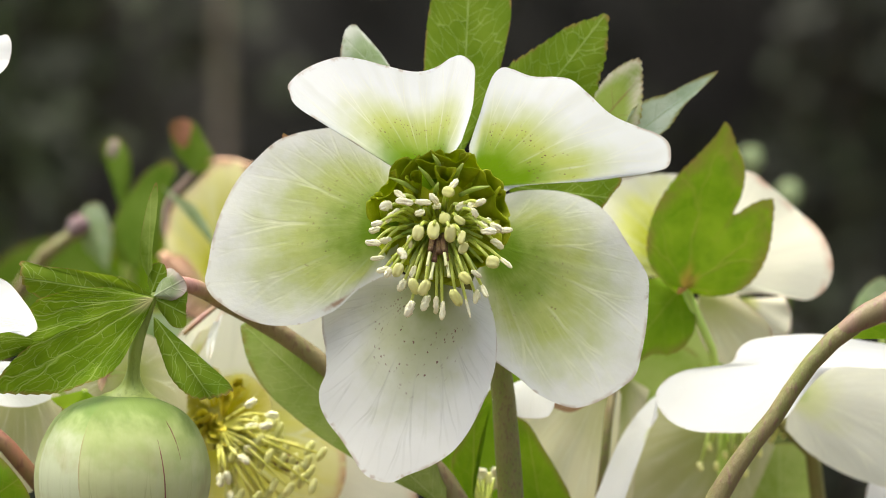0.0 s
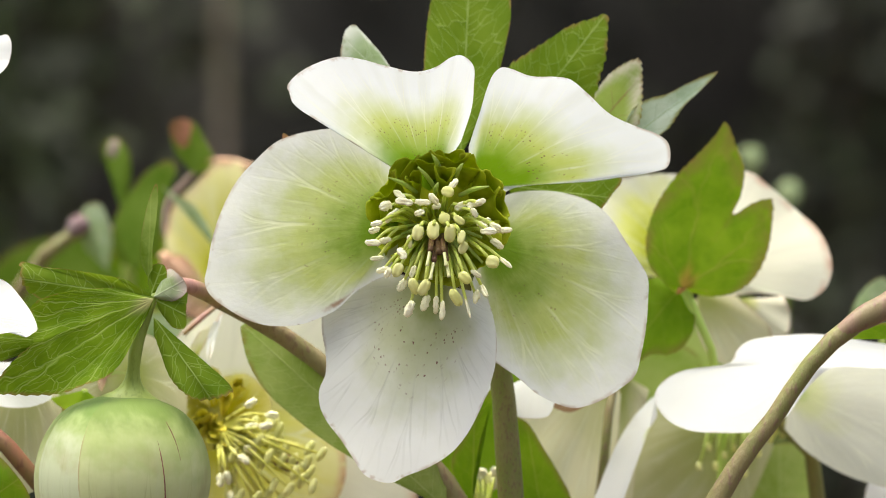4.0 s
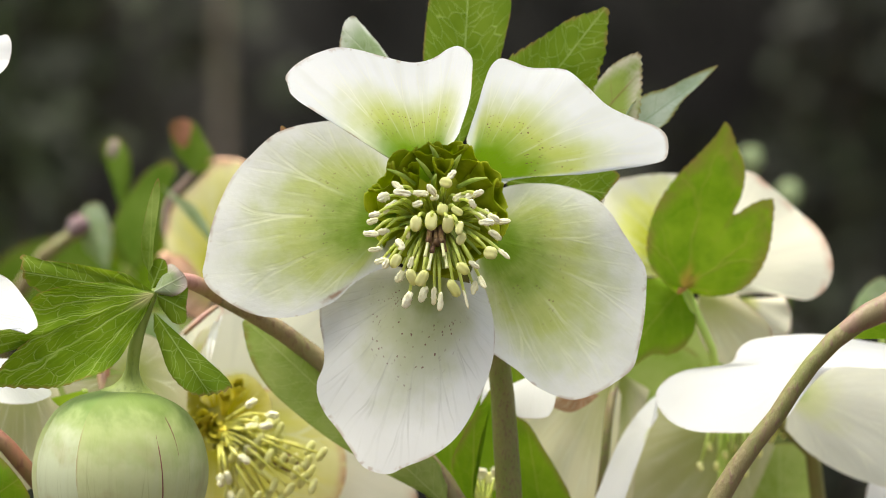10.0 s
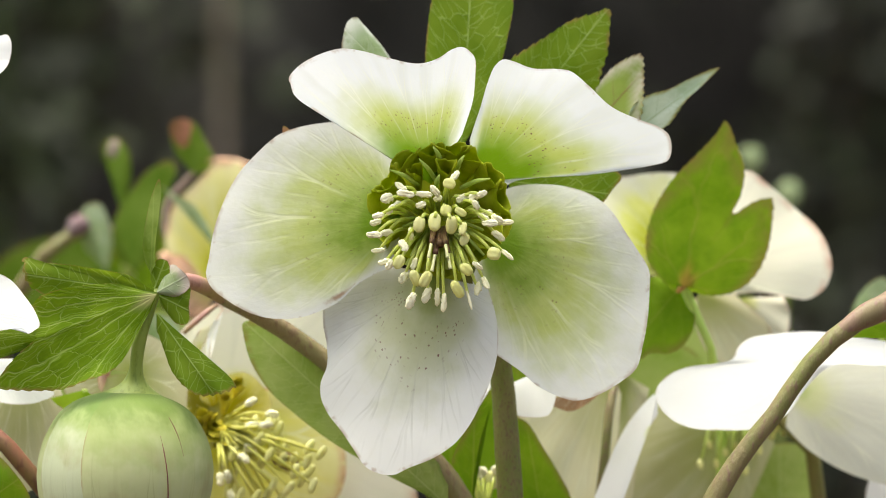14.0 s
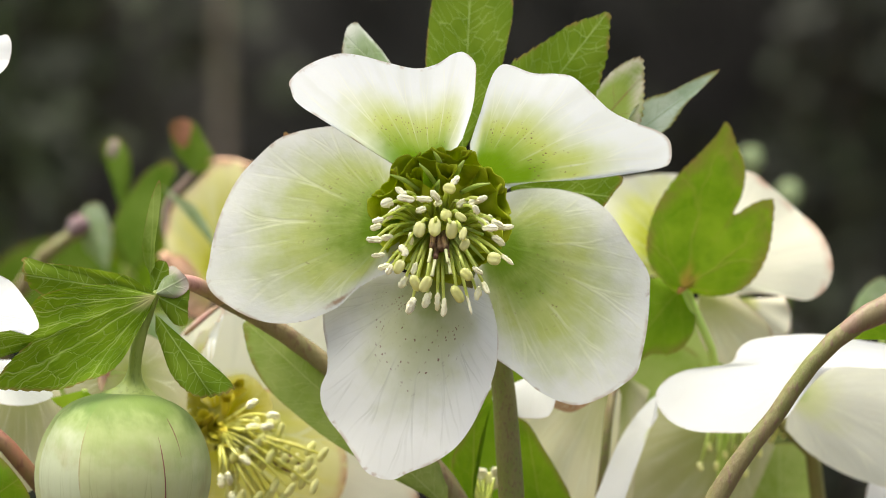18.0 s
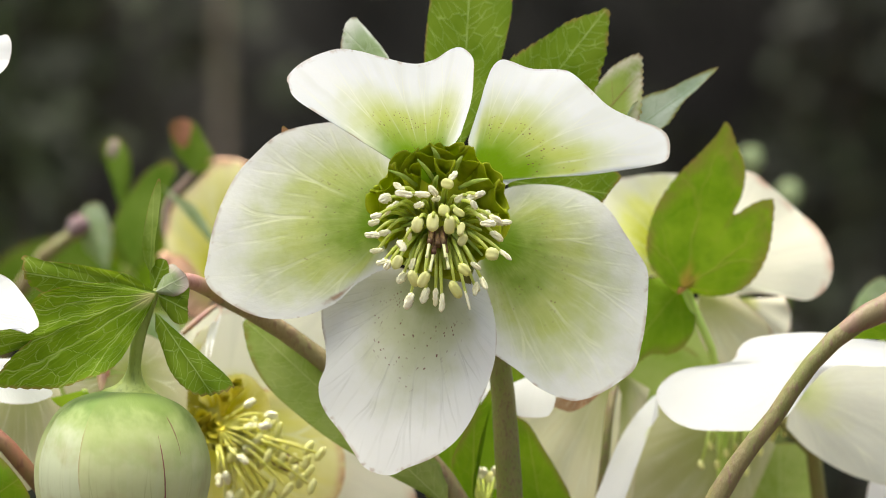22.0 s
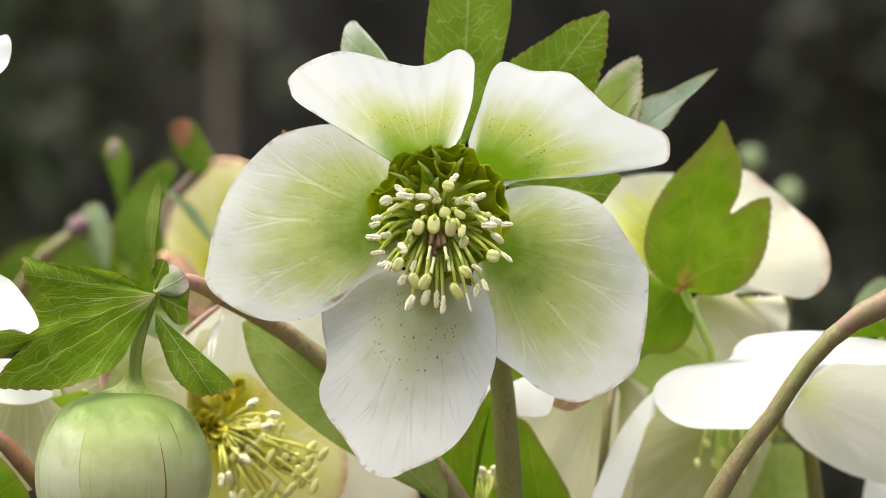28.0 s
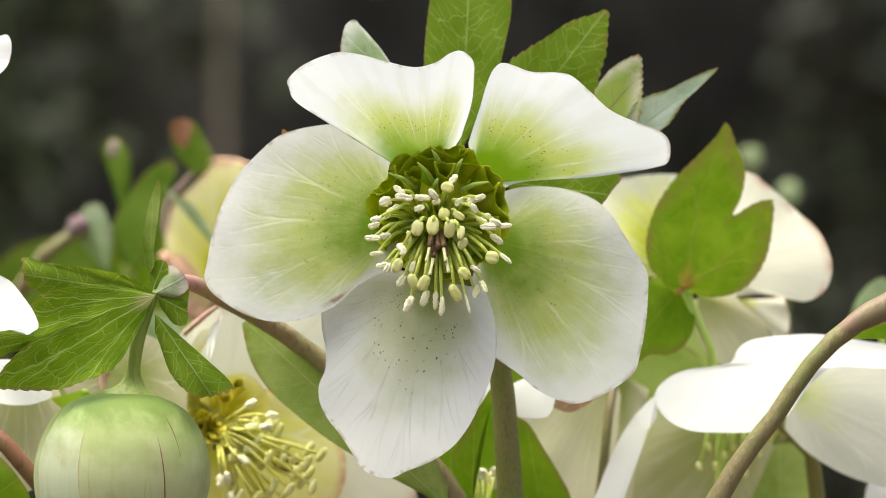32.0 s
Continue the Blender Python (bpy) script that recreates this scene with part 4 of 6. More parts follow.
    blade(p, "bract", (-522, -49), ((117, 22), (106, 52), (95, 95), (89, 140), (85, 168), (83, 146), (82, 106), (81, 51), (62, 17)), 0.0050, LEAF_EDGE, (0.0, 0.1), 0.0, -0.002, 0.0003, 2, 3.0, 10, 14, 160, "narrow upright bract seen on edge")
    blade(p, "bract", (-516, -77), ((111, 19), (97, 40), (82, 53), (66, 55), (50, 43), (31, 26), (9, 12)), 0.0045, LEAF, (0.0, 0.2), 0.0, 0.001, 0.0002, 2, 1.0, 10, 10, 80)
    blade(p, "bract", (-508, -89), ((6, 20), (11, 43), (16, 57), (-16, 56), (-44, 71), (-57, 59), (-65, 33), (-75, 16)), 0.0036, LEAF, (0.2, 0.2), 0.0, 0.002, 0.0003, 2, 1.5, 12, 14, 140, "green underside of a folded bract")
    blade(p, "bract", (-512, -83), ((68, 32), (61, 57), (44, 59), (25, 62), (9, 59), (-9, 40), (-29, 21)), 0.0030, LEAF_FOLD, (0.2, 0.3), 0.0, 0.002, 0.0003, 2, 1.5, 12, 14, 120, "folded grey-green bract")
    return p


pod = bell()
# broad leaf behind the stalk
lower = thing("hellebore_leaf", at(6, -459, 0.018), "broad green hellebore leaf with a torn brown edge", "leaf", "leaves among the stems")
blade(lower, "leaf_blade", (6, -459), ((153, 67), (153, 112), (152, 170), (151, 239), (149, 314), (147, 380), (144, 430), (141, 463), (138, 487), (135, 455), (133, 399), (130, 341), (126, 258), (118, 148), (90, 60)), 0.0185, LEAF_DULL, (0.0, 0.16), 0.0, 0.002, 0.0006, 3, 2.0, 20, 20, 260)
tube(lower, "leaf_stalk", [(0, -450, 0.0187, 7), (20, -560, 0.02, 8), (80, -1500, 0.03, 9), (90, soil_at(0.04), 0.04, 12)], PEDICEL, 30, 8)


def leaf_thing(outline, d, mat, label, lean=(0, 0), teeth=0.0, fold=0.001, foot=30, stalk=6):
    base, rim = outline
    t = thing("hellebore_leaf", at(base[0], base[1], d), label, "leaf", "leaves among the stems")
    blade(t, "leaf_blade", base, rim, d, mat, lean, 0, fold, 0.0004, 2, teeth, 14, 14, 140)
    tube(t, "leaf_stalk", [(base[0], base[1], d + 0.0004, stalk), (base[0] + foot * 0.3, base[1] - 150, d + 0.004, stalk * 1.1), (base[0] + foot, soil_at(d + 0.02), d + 0.02, stalk * 1.5)], PEDICEL, 24, 8)
    return t


leaf_thing(((51, -459), ((122, 38), (114, 87), (94, 140), (85, 186), (80, 221), (80, 183), (83, 121), (87, 50))), 0.024, LEAF_SOFT, "green leaf standing beside the stout stem")
leaf_thing(((116, -479), ((149, 117), (118, 181), (100, 284), (84, 282), (67, 222), (45, 170), (15, 114))), 0.055, LEAF_SOFT, "blurred green leaf low behind the stems")
leaf_thing(((456, -279), ((163, 104), (129, 142), (107, 168), (87, 175), (62, 148), (37, 100))), 0.075, LEAF_MIST, "blurred pale green leaf behind the bract")
leaf_thing(((326, -339), ((180, 40), (111, 85), (92, 140), (77, 180), (58, 196), (47, 192), (41, 138), (34, 72), (0, 35))), 0.062, LEAF_MIST, "blurred pale green leaf under the two-lobed bract")
leaf_thing(((16, -449), ((167, 46), (126, 86), (102, 123), (88, 160), (76, 124), (58, 71), (8, 35))), 0.045, LEAF_SOFT, "shaded green leaf low between the stalks")
leaf_thing(((176, -479), ((138, 74), (118, 148), (107, 188), (100, 178), (90, 130), (69, 85), (39, 64), (11, 51))), 0.030, LEAF_SOFT, "soft green leaf behind the stout stem")


# ---- yellow-stamened flower low behind ----
def low_flower():
    f = thing("hellebore_flower", at(-400, -309, 0.04), "cream hellebore flower turned sideways with yellow stamens", "flower", "hellebore flowers behind")
    blade(f, "sepal", (-384, -279), ((148, 76), (127, 125), (113, 152), (97, 171), (77, 184), (62, 215), (49, 259), (39, 263), (29, 228), (11, 163)), 0.043, SEPAL_CREAM, (0, 0.1), -0.003, 0.003, 0.001, 2, rings=18, steps=80)
    blade(f, "sepal", (-404, -299), ((146, 36), (159, 97), (153, 132), (146, 154), (138, 147), (129, 128), (119, 103), (99, 61)), 0.040, SEPAL_OLIVE, (0.1, 0.2), -0.002, 0.002, 0.001, 2, rings=18, steps=80)
    blade(f, "sepal", (-364, -319), ((23, 152), (0, 220), (-12, 286), (-21, 342), (-36, 344), (-58, 261), (-81, 192), (-101, 102)), 0.046, SEPAL_CREAM, (0.1, 0.1), -0.002, 0.002, 0.001, 2, rings=18, steps=80)
    blade(f, "sepal", (-399, -299), ((156, 36), (117, 56), (82, 73), (57, 93), (39, 96), (12, 97), (-17, 68)), 0.039, SEPAL_GOLD, (0.1, -0.2), 0.0, 0.001, 0.001, 2, rings=14, steps=60, label="golden sepal base")
    blade(f, "sepal", (-399, -319), ((156, 60), (208, 85), (252, 147), (280, 203), (307, 225), (331, 246), (350, 229), (370, 178), (396, 118), (426, 87)), 0.042, SEPAL_YELLOW, (0.1, 0.1), 0.0, 0.001, 0.001, 2, rings=14, steps=60)
    blade(f, "sepal", (-434, -279), ((156, 37), (111, 56), (84, 72), (60, 75), (35, 52), (-19, 46), (-64, 78), (-94, 80), (-130, 39), (-204, 37)), 0.0385, SEPAL_BRASS, (0.1, 0.1), 0.0, 0.001, 0.0006, 2, rings=12, steps=60, label="olive gold sepal base")
    blade(f, "sepal", (-439, -199), ((156, 49), (118, 57), (86, 80), (68, 108), (61, 105), (76, 62), (112, 27)), 0.036, SEPAL_CREAM, (0.1, -0.4), 0.0, 0.001, 0.0005, 2, rings=12, steps=60, label="sepal edge tinged pink")
    blade(f, "sepal", (-410, -159), ((-101, 42), (-180, 7), (-278, 30), (-292, 50), (-309, 19), (-441, 20), (-453, 43)), 0.033, SEPAL_WHITE, (0, 0.7), 0.0, 0.0, 0.0002, 2, rings=8, steps=50, label="sunlit white sepal edge")
    tube(f, "sepal_rim", [(-458, -150, 0.034, 4), (-440, -134, 0.033, 5), (-415, -112, 0.033, 5), (-398, -100, 0.033, 3)], STEM_PINK, 16, 8, "brownish rolled sepal rim")
    for i, (x, z, a) in enumerate([(-401, -309, 20), (-424, -296, 120), (-409, -334, 240), (-384, -262, 80), (-432, -318, 170), (-360, -240, 60), (-395, -350, 280)]):
        nectary(f, x, z, 0.035, a, 30, 30 + 4 * sin(i * 2.0), NECTARY_GOLD, -0.004)
    tips = [(-340, -273, 1), (-303, -294, 1), (-338, -314, 1), (-313, -313, 1), (-325, -338, 0), (-341, -355, 1), (-352, -372, 1), (-308, -367, 0), (-280, -353, 0),
            (-301, -348, 0), (-381, -405, 1), (-394, -409, 1), (-374, -440, 1), (-300, -418, 0), (-272, -425, 0), (-262, -395, 0), (-236, -395, 0), (-240, -378, 0),
            (-215, -363, 0), (-250, -410, 0), (-285, -440, 0), (-230, -420, 0), (-330, -440, 0), (-290, -320, 0)]
    for i, (x, z, dry) in enumerate(tips):
        b = Vector((x + 401, z + 312)).normalized() * 16
        stamen(f, (-401 + b.x, -312 + b.y, 0.037), (x, z, 0.028 + 0.002 * sin(i * 1.7)), (27, 32)[not dry], (13, 14)[not dry], bool(dry), 10 * sin(i * 1.9), i + 7, 3.4, FILAMENT_GOLD, 0)
    rng = random.Random(9)
    for i in range(34):
        a, r = rng.uniform(-80, 14), rng.uniform(60, 175)
        stamen(f, (-395, -318, 0.038), (-401 + r * cos(radians(a)), -312 + r * sin(radians(a)), 0.032 + rng.uniform(-0.003, 0.003)), 32, 15, False, rng.uniform(-12, 14), i + 70, 3.2, FILAMENT_GOLD, 0)
    lump(f, "carpel", at(-280, -375, 0.034), (1, 0, -0.5), 60, 34, CARPEL, 1, 0.2, 0.8)
    tube(f, "stem", [(-420, -320, 0.044, 12), (-440, -500, 0.05, 14), (-400, -1500, 0.06, 18), (-390, soil_at(0.07), 0.07, 24)], STEM_RED, 30, 10)
    return f


low = low_flower()


# ---- blurred flower and buds behind the bell ----
def back_left():
    f = thing("hellebore_flower", at(-384, -59, 0.1305), "greenish cream hellebore flower with pink-edged sepals", "flower", "hellebore flowers behind")
    blade(f, "sepal", (-384, -59), ((79, 204), (86, 216), (94, 214), (102, 194), (114, 175), (125, 165), (136, 144), (150, 122), (164, 93), (190, 56)), 0.1218, SEPAL_YELLOW, (0.1, -0.2), -0.004, 0.003, 0.001, 2, rings=16, steps=80)
    blade(f, "sepal", (-404, -79), ((128, 82), (139, 106), (153, 109), (174, 91), (207, 67), (248, 54)), 0.1131, SEPAL_PINK, (0.1, -0.2), -0.002, 0.003, 0.001, 2, rings=14, steps=70, label="sepal flushed brownish pink")
    blade(f, "bract", (-394, -9), ((128, 82), (130, 124), (131, 160), (127, 132), (118, 96), (111, 43)), 0.0979, LEAF_GREY, (0.1, -0.1), 0, 0.001, 0.0003, 2, rings=10, steps=60, label="thin pointed bract")
    tube(f, "stem", [(-390, -70, 0.1261, 13), (-400, -400, 0.1414, 15), (-420, -1500, 0.174, 18), (-420, soil_at(0.1958), 0.1958, 24)], STEM_RED, 30, 10)
    tube(f, "sepal_rim", [(-424, 150, 0.124, 2), (-452, 124, 0.124, 5), (-484, 88, 0.122, 5), (-493, 48, 0.120, 4), (-490, 18, 0.118, 2)], RIM_MAUVE, 18, 8, "dusky mauve rolled sepal rim")
    tube(f, "sepal_rim", [(-416, 156, 0.122, 2), (-392, 158, 0.121, 5), (-362, 153, 0.120, 6), (-336, 146, 0.119, 5)], RIM_SALMON, 14, 8, "salmon pink sepal rim")
    tube(f, "sepal_rim", [(-500, -8, 0.112, 8), (-484, -22, 0.112, 16), (-466, -40, 0.112, 16), (-448, -60, 0.112, 10)], RIM_SALMON, 14, 8, "salmon pink sepal rim")
    b = thing("hellebore_shoot", at(-540, -40, 0.1305), "budding hellebore shoot with green bracts and brown tips", "plant")
    blade(b, "bract", (-544, -39), ((148, 38), (117, 89), (94, 140), (82, 182), (72, 206), (68, 194), (69, 139), (61, 92), (31, 58)), 0.1305, LEAF_DARK, (0.1, 0.2), 0, 0.004, 0.0005, 2, rings=14, steps=80, label="arched green bract")
    blade(b, "bract", (-439, 131), ((133, 48), (122, 82), (115, 101), (101, 101), (90, 92), (72, 63), (42, 45), (22, 27)), 0.1218, LEAF_DARK, (0.1, 0.1), 0, 0.003, 0.0005, 2, rings=12, steps=60, label="folded green bract")
    blade(b, "bract_tip", (-462, 177), ((139, 18), (124, 37), (112, 51), (87, 54), (71, 50), (60, 32), (29, 13)), 0.1185, LEAF_RUST, (0.1, 0.1), 0, 0.002, 0.0005, 2, rings=10, steps=50, label="withered brown bract tip")
    blade(b, "bract", (-569, 71), ((112, 32), (107, 73), (109, 101), (103, 123), (93, 126), (85, 108), (76, 72), (63, 28)), 0.1392, LEAF_DARK, (0.1, 0.1), 0, 0.004, 0.0005, 2, rings=12, steps=60, label="green bract with a purplish tip")
    blade(b, "bract", (-594, -39), ((135, 57), (122, 94), (109, 122), (97, 121), (90, 95), (79, 51)), 0.1348, LEAF_GREY, (0.1, 0.1), 0, 0.003, 0.0005, 2, rings=12, steps=60)
    blade(b, "bract", (-534, -79), ((140, 78), (109, 106), (85, 120), (61, 103), (34, 72)), 0.1435, LEAF_SOFT, (0.1, 0.1), 0, 0.003, 0.0005, 2, rings=12, steps=60)
    lump(b, "bud", at(-584, 177, 0.1357), (0.3, 0.1, 1), 46, 26, BUD, 1, 0.15, 0.9, "purplish green bud")
    lump(b, "withered_bud", at(-645, 40, 0.1305), (1, 0, 0.5), 52, 44, KNOB, 0, 0.5, 0.9, "withered purple-brown bud")
    tube(b, "stem", [(-630, 45, 0.1348, 14), (-680, 10, 0.1348, 16), (-724, -30, 0.1348, 18), (-770, -120, 0.1392, 20), (-790, -500, 0.1522, 20), (-780, soil_at(0.174), 0.174, 24)], STEM_ARCH, 40, 12, "curved brownish stem")
    tube(b, "stem", [(-560, 60, 0.1414, 12), (-555, -60, 0.1435, 15), (-560, -600, 0.1522, 17), (-570, soil_at(0.174), 0.174, 22)], PEDICEL, 30, 10)
    lump(b, "stem_joint", at(-604, 20, 0.1435), (0.5, 0, 1), 70, 44, BUD, 0, 0.2, 0.9)


back_left()


# ---- pale flowers cut by the left of the bed ----
def side_flower():
    f = thing("hellebore_flower", at(-860, -150, 0.03), "bright white hellebore flower leaning beside the bell", "flower", "hellebore flowers behind")
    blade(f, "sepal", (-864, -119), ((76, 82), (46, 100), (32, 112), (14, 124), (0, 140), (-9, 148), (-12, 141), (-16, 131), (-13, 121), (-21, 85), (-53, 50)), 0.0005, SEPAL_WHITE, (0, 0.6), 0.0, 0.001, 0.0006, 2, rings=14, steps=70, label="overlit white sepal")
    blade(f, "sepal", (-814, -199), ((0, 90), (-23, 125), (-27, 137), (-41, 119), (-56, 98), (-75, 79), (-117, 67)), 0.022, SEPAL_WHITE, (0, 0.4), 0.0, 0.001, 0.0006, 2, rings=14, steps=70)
    blade(f, "sepal", (-744, -199), ((-143, 100), (-117, 179), (-99, 243), (-82, 222), (-70, 149), (-49, 106), (-22, 54)), 0.026, SEPAL_SHADE, (0, 0.2), 0.0, 0.004, 0.0006, 2, rings=14, steps=70, label="pale green sepal, shade put into its colour")
    tube(f, "stem", [(-860, -150, 0.03, 14), (-900, -500, 0.034, 15), (-900, soil_at(0.05), 0.05, 24)], STEM_RED, 30, 10)
    g = thing("hellebore_flower", at(-840, 345, 0.01), "white hellebore sepal reaching in from a taller flower", "flower", "hellebore flowers behind")
    blade(g, "sepal", (-834, 341), ((-68, 54), (-32, 59), (-13, 66), (4, 70), (22, 75), (32, 73), (36, 62), (63, 45)), 0.010, SEPAL_WHITE, (0, 0.6), 0.0, 0.001, 0.0004, 2, rings=12, steps=60)
    tube(g, "stem", [(-838, 340, 0.0104, 12), (-880, 250, 0.014, 14), (-900, -500, 0.03, 18), (-890, soil_at(0.05), 0.05, 24)], STEM, 40, 10)
    s = thing("flower_stalk", at(-784, -329, 0.015), "reddish brown flower stalk crossing the bed", "stalk")
    tube(s, "stem", [(-860, -270, 0.018, 15), (-784, -335, 0.016, 16), (-722, -405, 0.016, 16), (-660, -500, 0.02, 17), (-600, -1500, 0.03, 20), (-590, soil_at(0.04), 0.04, 24)], STEM_RED, 36, 12)
    return f


left_white = side_flower()
leaf_thing(((-824, -459), ((85, 110), (67, 100), (45, 92), (9, 96), (-18, 95))), 0.012, LEAF_SOFT, "green leaf low at the bed's edge")
leaf_thing(((-634, -249), ((-166, 62), (-153, 56), (-114, 49), (-74, 73), (-37, 50))), 0.022, LEAF_LIME, "bright green leaf stalk under the bracts")
behind = thing("hellebore_flower", at(-594, -199, 0.03), "pale hellebore sepal behind the bell, shade put into its colour", "flower", "hellebore flowers behind")
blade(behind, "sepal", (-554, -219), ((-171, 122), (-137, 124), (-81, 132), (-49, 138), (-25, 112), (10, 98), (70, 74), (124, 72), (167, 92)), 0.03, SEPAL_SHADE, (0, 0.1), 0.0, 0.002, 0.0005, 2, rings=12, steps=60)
tube(behind, "stem", [(-600, -200, 0.031, 12), (-610, -500, 0.034, 14), (-610, soil_at(0.05), 0.05, 22)], STEM_RED, 24, 10)
leaf_thing(((-484, -179), ((-141, 64), (-200, 59), (-238, 71), (-270, 60), (-326, 36), (-382, 54))), 0.052, LEAF_GREY, "blurred green leaf between flowers")
leaf_thing(((-554, -319), ((180, 170), (143, 200), (113, 206), (82, 217), (49, 227), (22, 215), (-12, 194), (-55, 122), (-141, 142))), 0.07, LEAF_DULL, "blurred pale leaf behind the bell")
leaf_thing(((-674, -159), ((180, 150), (144, 172), (117, 179), (90, 180), (62, 192), (35, 208), (13, 184), (-13, 92))), 0.21, LEAF_DARK, "blurred dark green leaf far behind the bracts")
leaf_thing(((-694, -319), ((104, 41), (80, 56), (45, 42), (-56, 36), (-97, 40))), 0.040, LEAF_BROWN, "small dark green leaf behind the bell")


# ---- flower at the other side, behind its bract ----
def right_flower():
    f = thing("hellebore_flower", at(446, -79, 0.05), "cream hellebore flower seen from behind its large bract", "flower", "hellebore flowers behind")
    blade(f, "sepal", (466, -39), ((74, 177), (67, 192), (50, 188), (32, 196), (22, 211), (10, 222), (0, 224), (-9, 213), (-16, 187), (-18, 147), (-24, 98), (-48, 60)), 0.050, SEPAL_CREAM, (0.1, 0.5), -0.002, 0.004, 0.0012, 2, rings=18, steps=90, label="cream sepal with pinkish rim")
    blade(f, "sepal", (446, -49), ((180, 90), (160, 149), (144, 204), (132, 223), (122, 209), (105, 189), (95, 179), (82, 141)), 0.048, SEPAL_LEMON, (0, 0.5), -0.002, 0.003, 0.001, 2, rings=18, steps=80, label="white sepal with yellow-green base")
    blade(f, "sepal", (456, -79), ((-127, 25), (-90, 80), (-76, 124), (-57, 148), (-35, 158), (-26, 139), (-16, 93), (0, 60)), 0.054, SEPAL_CREAM_SHADED, (0.1, 0.1), 0, 0.003, 0.001, 2, rings=14, steps=70)
    blade(f, "sepal", (526, -89), ((-63, 45), (-50, 85), (-35, 104), (-18, 95), (4, 80)), 0.060, SEPAL_CREAM, (0.1, 0.1), 0, 0.003, 0.001, 2, rings=12, steps=60)
    blade(f, "bract", (428, -67), ((-131, 18), (-192, 38), (-212, 73), (-229, 103), (-249, 147), (-265, 194), (-276, 237), (-282, 277), (-284, 301), (-290, 269), (-297, 235), (-302, 191), (-304, 154), (-309, 189), (-312, 208), (-315, 219), (-324, 193), (-340, 154), (-356, 118), (-367, 89), (-382, 46), (-398, 16)), 0.036, LEAF_PALM, (0.05, 0.15), 0, 0.003, 0.0008, 3, 5.0, 18, 20, 300, "large two-lobed green bract with orange base")
    blade(f, "bract", (421, -69), ((-23, 25), (-58, 52), (-73, 80), (-88, 106), (-100, 120), (-113, 128), (-121, 160), (-129, 192), (-141, 174), (-153, 134), (-188, 76), (-207, 45)), 0.040, LEAF_SOFT, (0, 0.1), 0, 0.002, 0.0008, 3, 2.0, 20, 16, 160, "green hanging bract")
    tube(f, "pedicel", [(428, -68, 0.038, 9), (440, -90, 0.040, 10), (455, -120, 0.042, 9), (474, -170, 0.043, 8), (486, -205, 0.046, 8), (500, -600, 0.06, 14), (500, soil_at(0.07), 0.07, 24)], PEDICEL_BRIGHT, 36, 10, "bright green pedicel")
    lump(f, "bract_joint", at(430, -62, 0.0365), (0.8, 0, 1), 50, 15, body_material("joint", (0.40, 0.22, 0.06), (0.34, 0.26, 0.07), None, 150), 0, 0.2, 0.4, "orange-brown joint")
    b = thing("hellebore_buds", at(560, 120, 0.28), "pale round hellebore buds on thin stems far behind", "bud")
    for x, z, w, h in ((545, 160, 62, 70), (612, 98, 66, 74)):
        q = lump(b, "bud", at(x, z, 0.28), (0.2, 0.2, 1), h, w, BUD_PALE, 1, 0.1, 0.9)
        tube(b, "stem", [(x, z - 20, 0.281, 9), (x - 10, z - 200, 0.282, 10), (x - 20, soil_at(0.29), 0.29, 18)], PEDICEL, 24, 8)
    return f


right = right_flower()


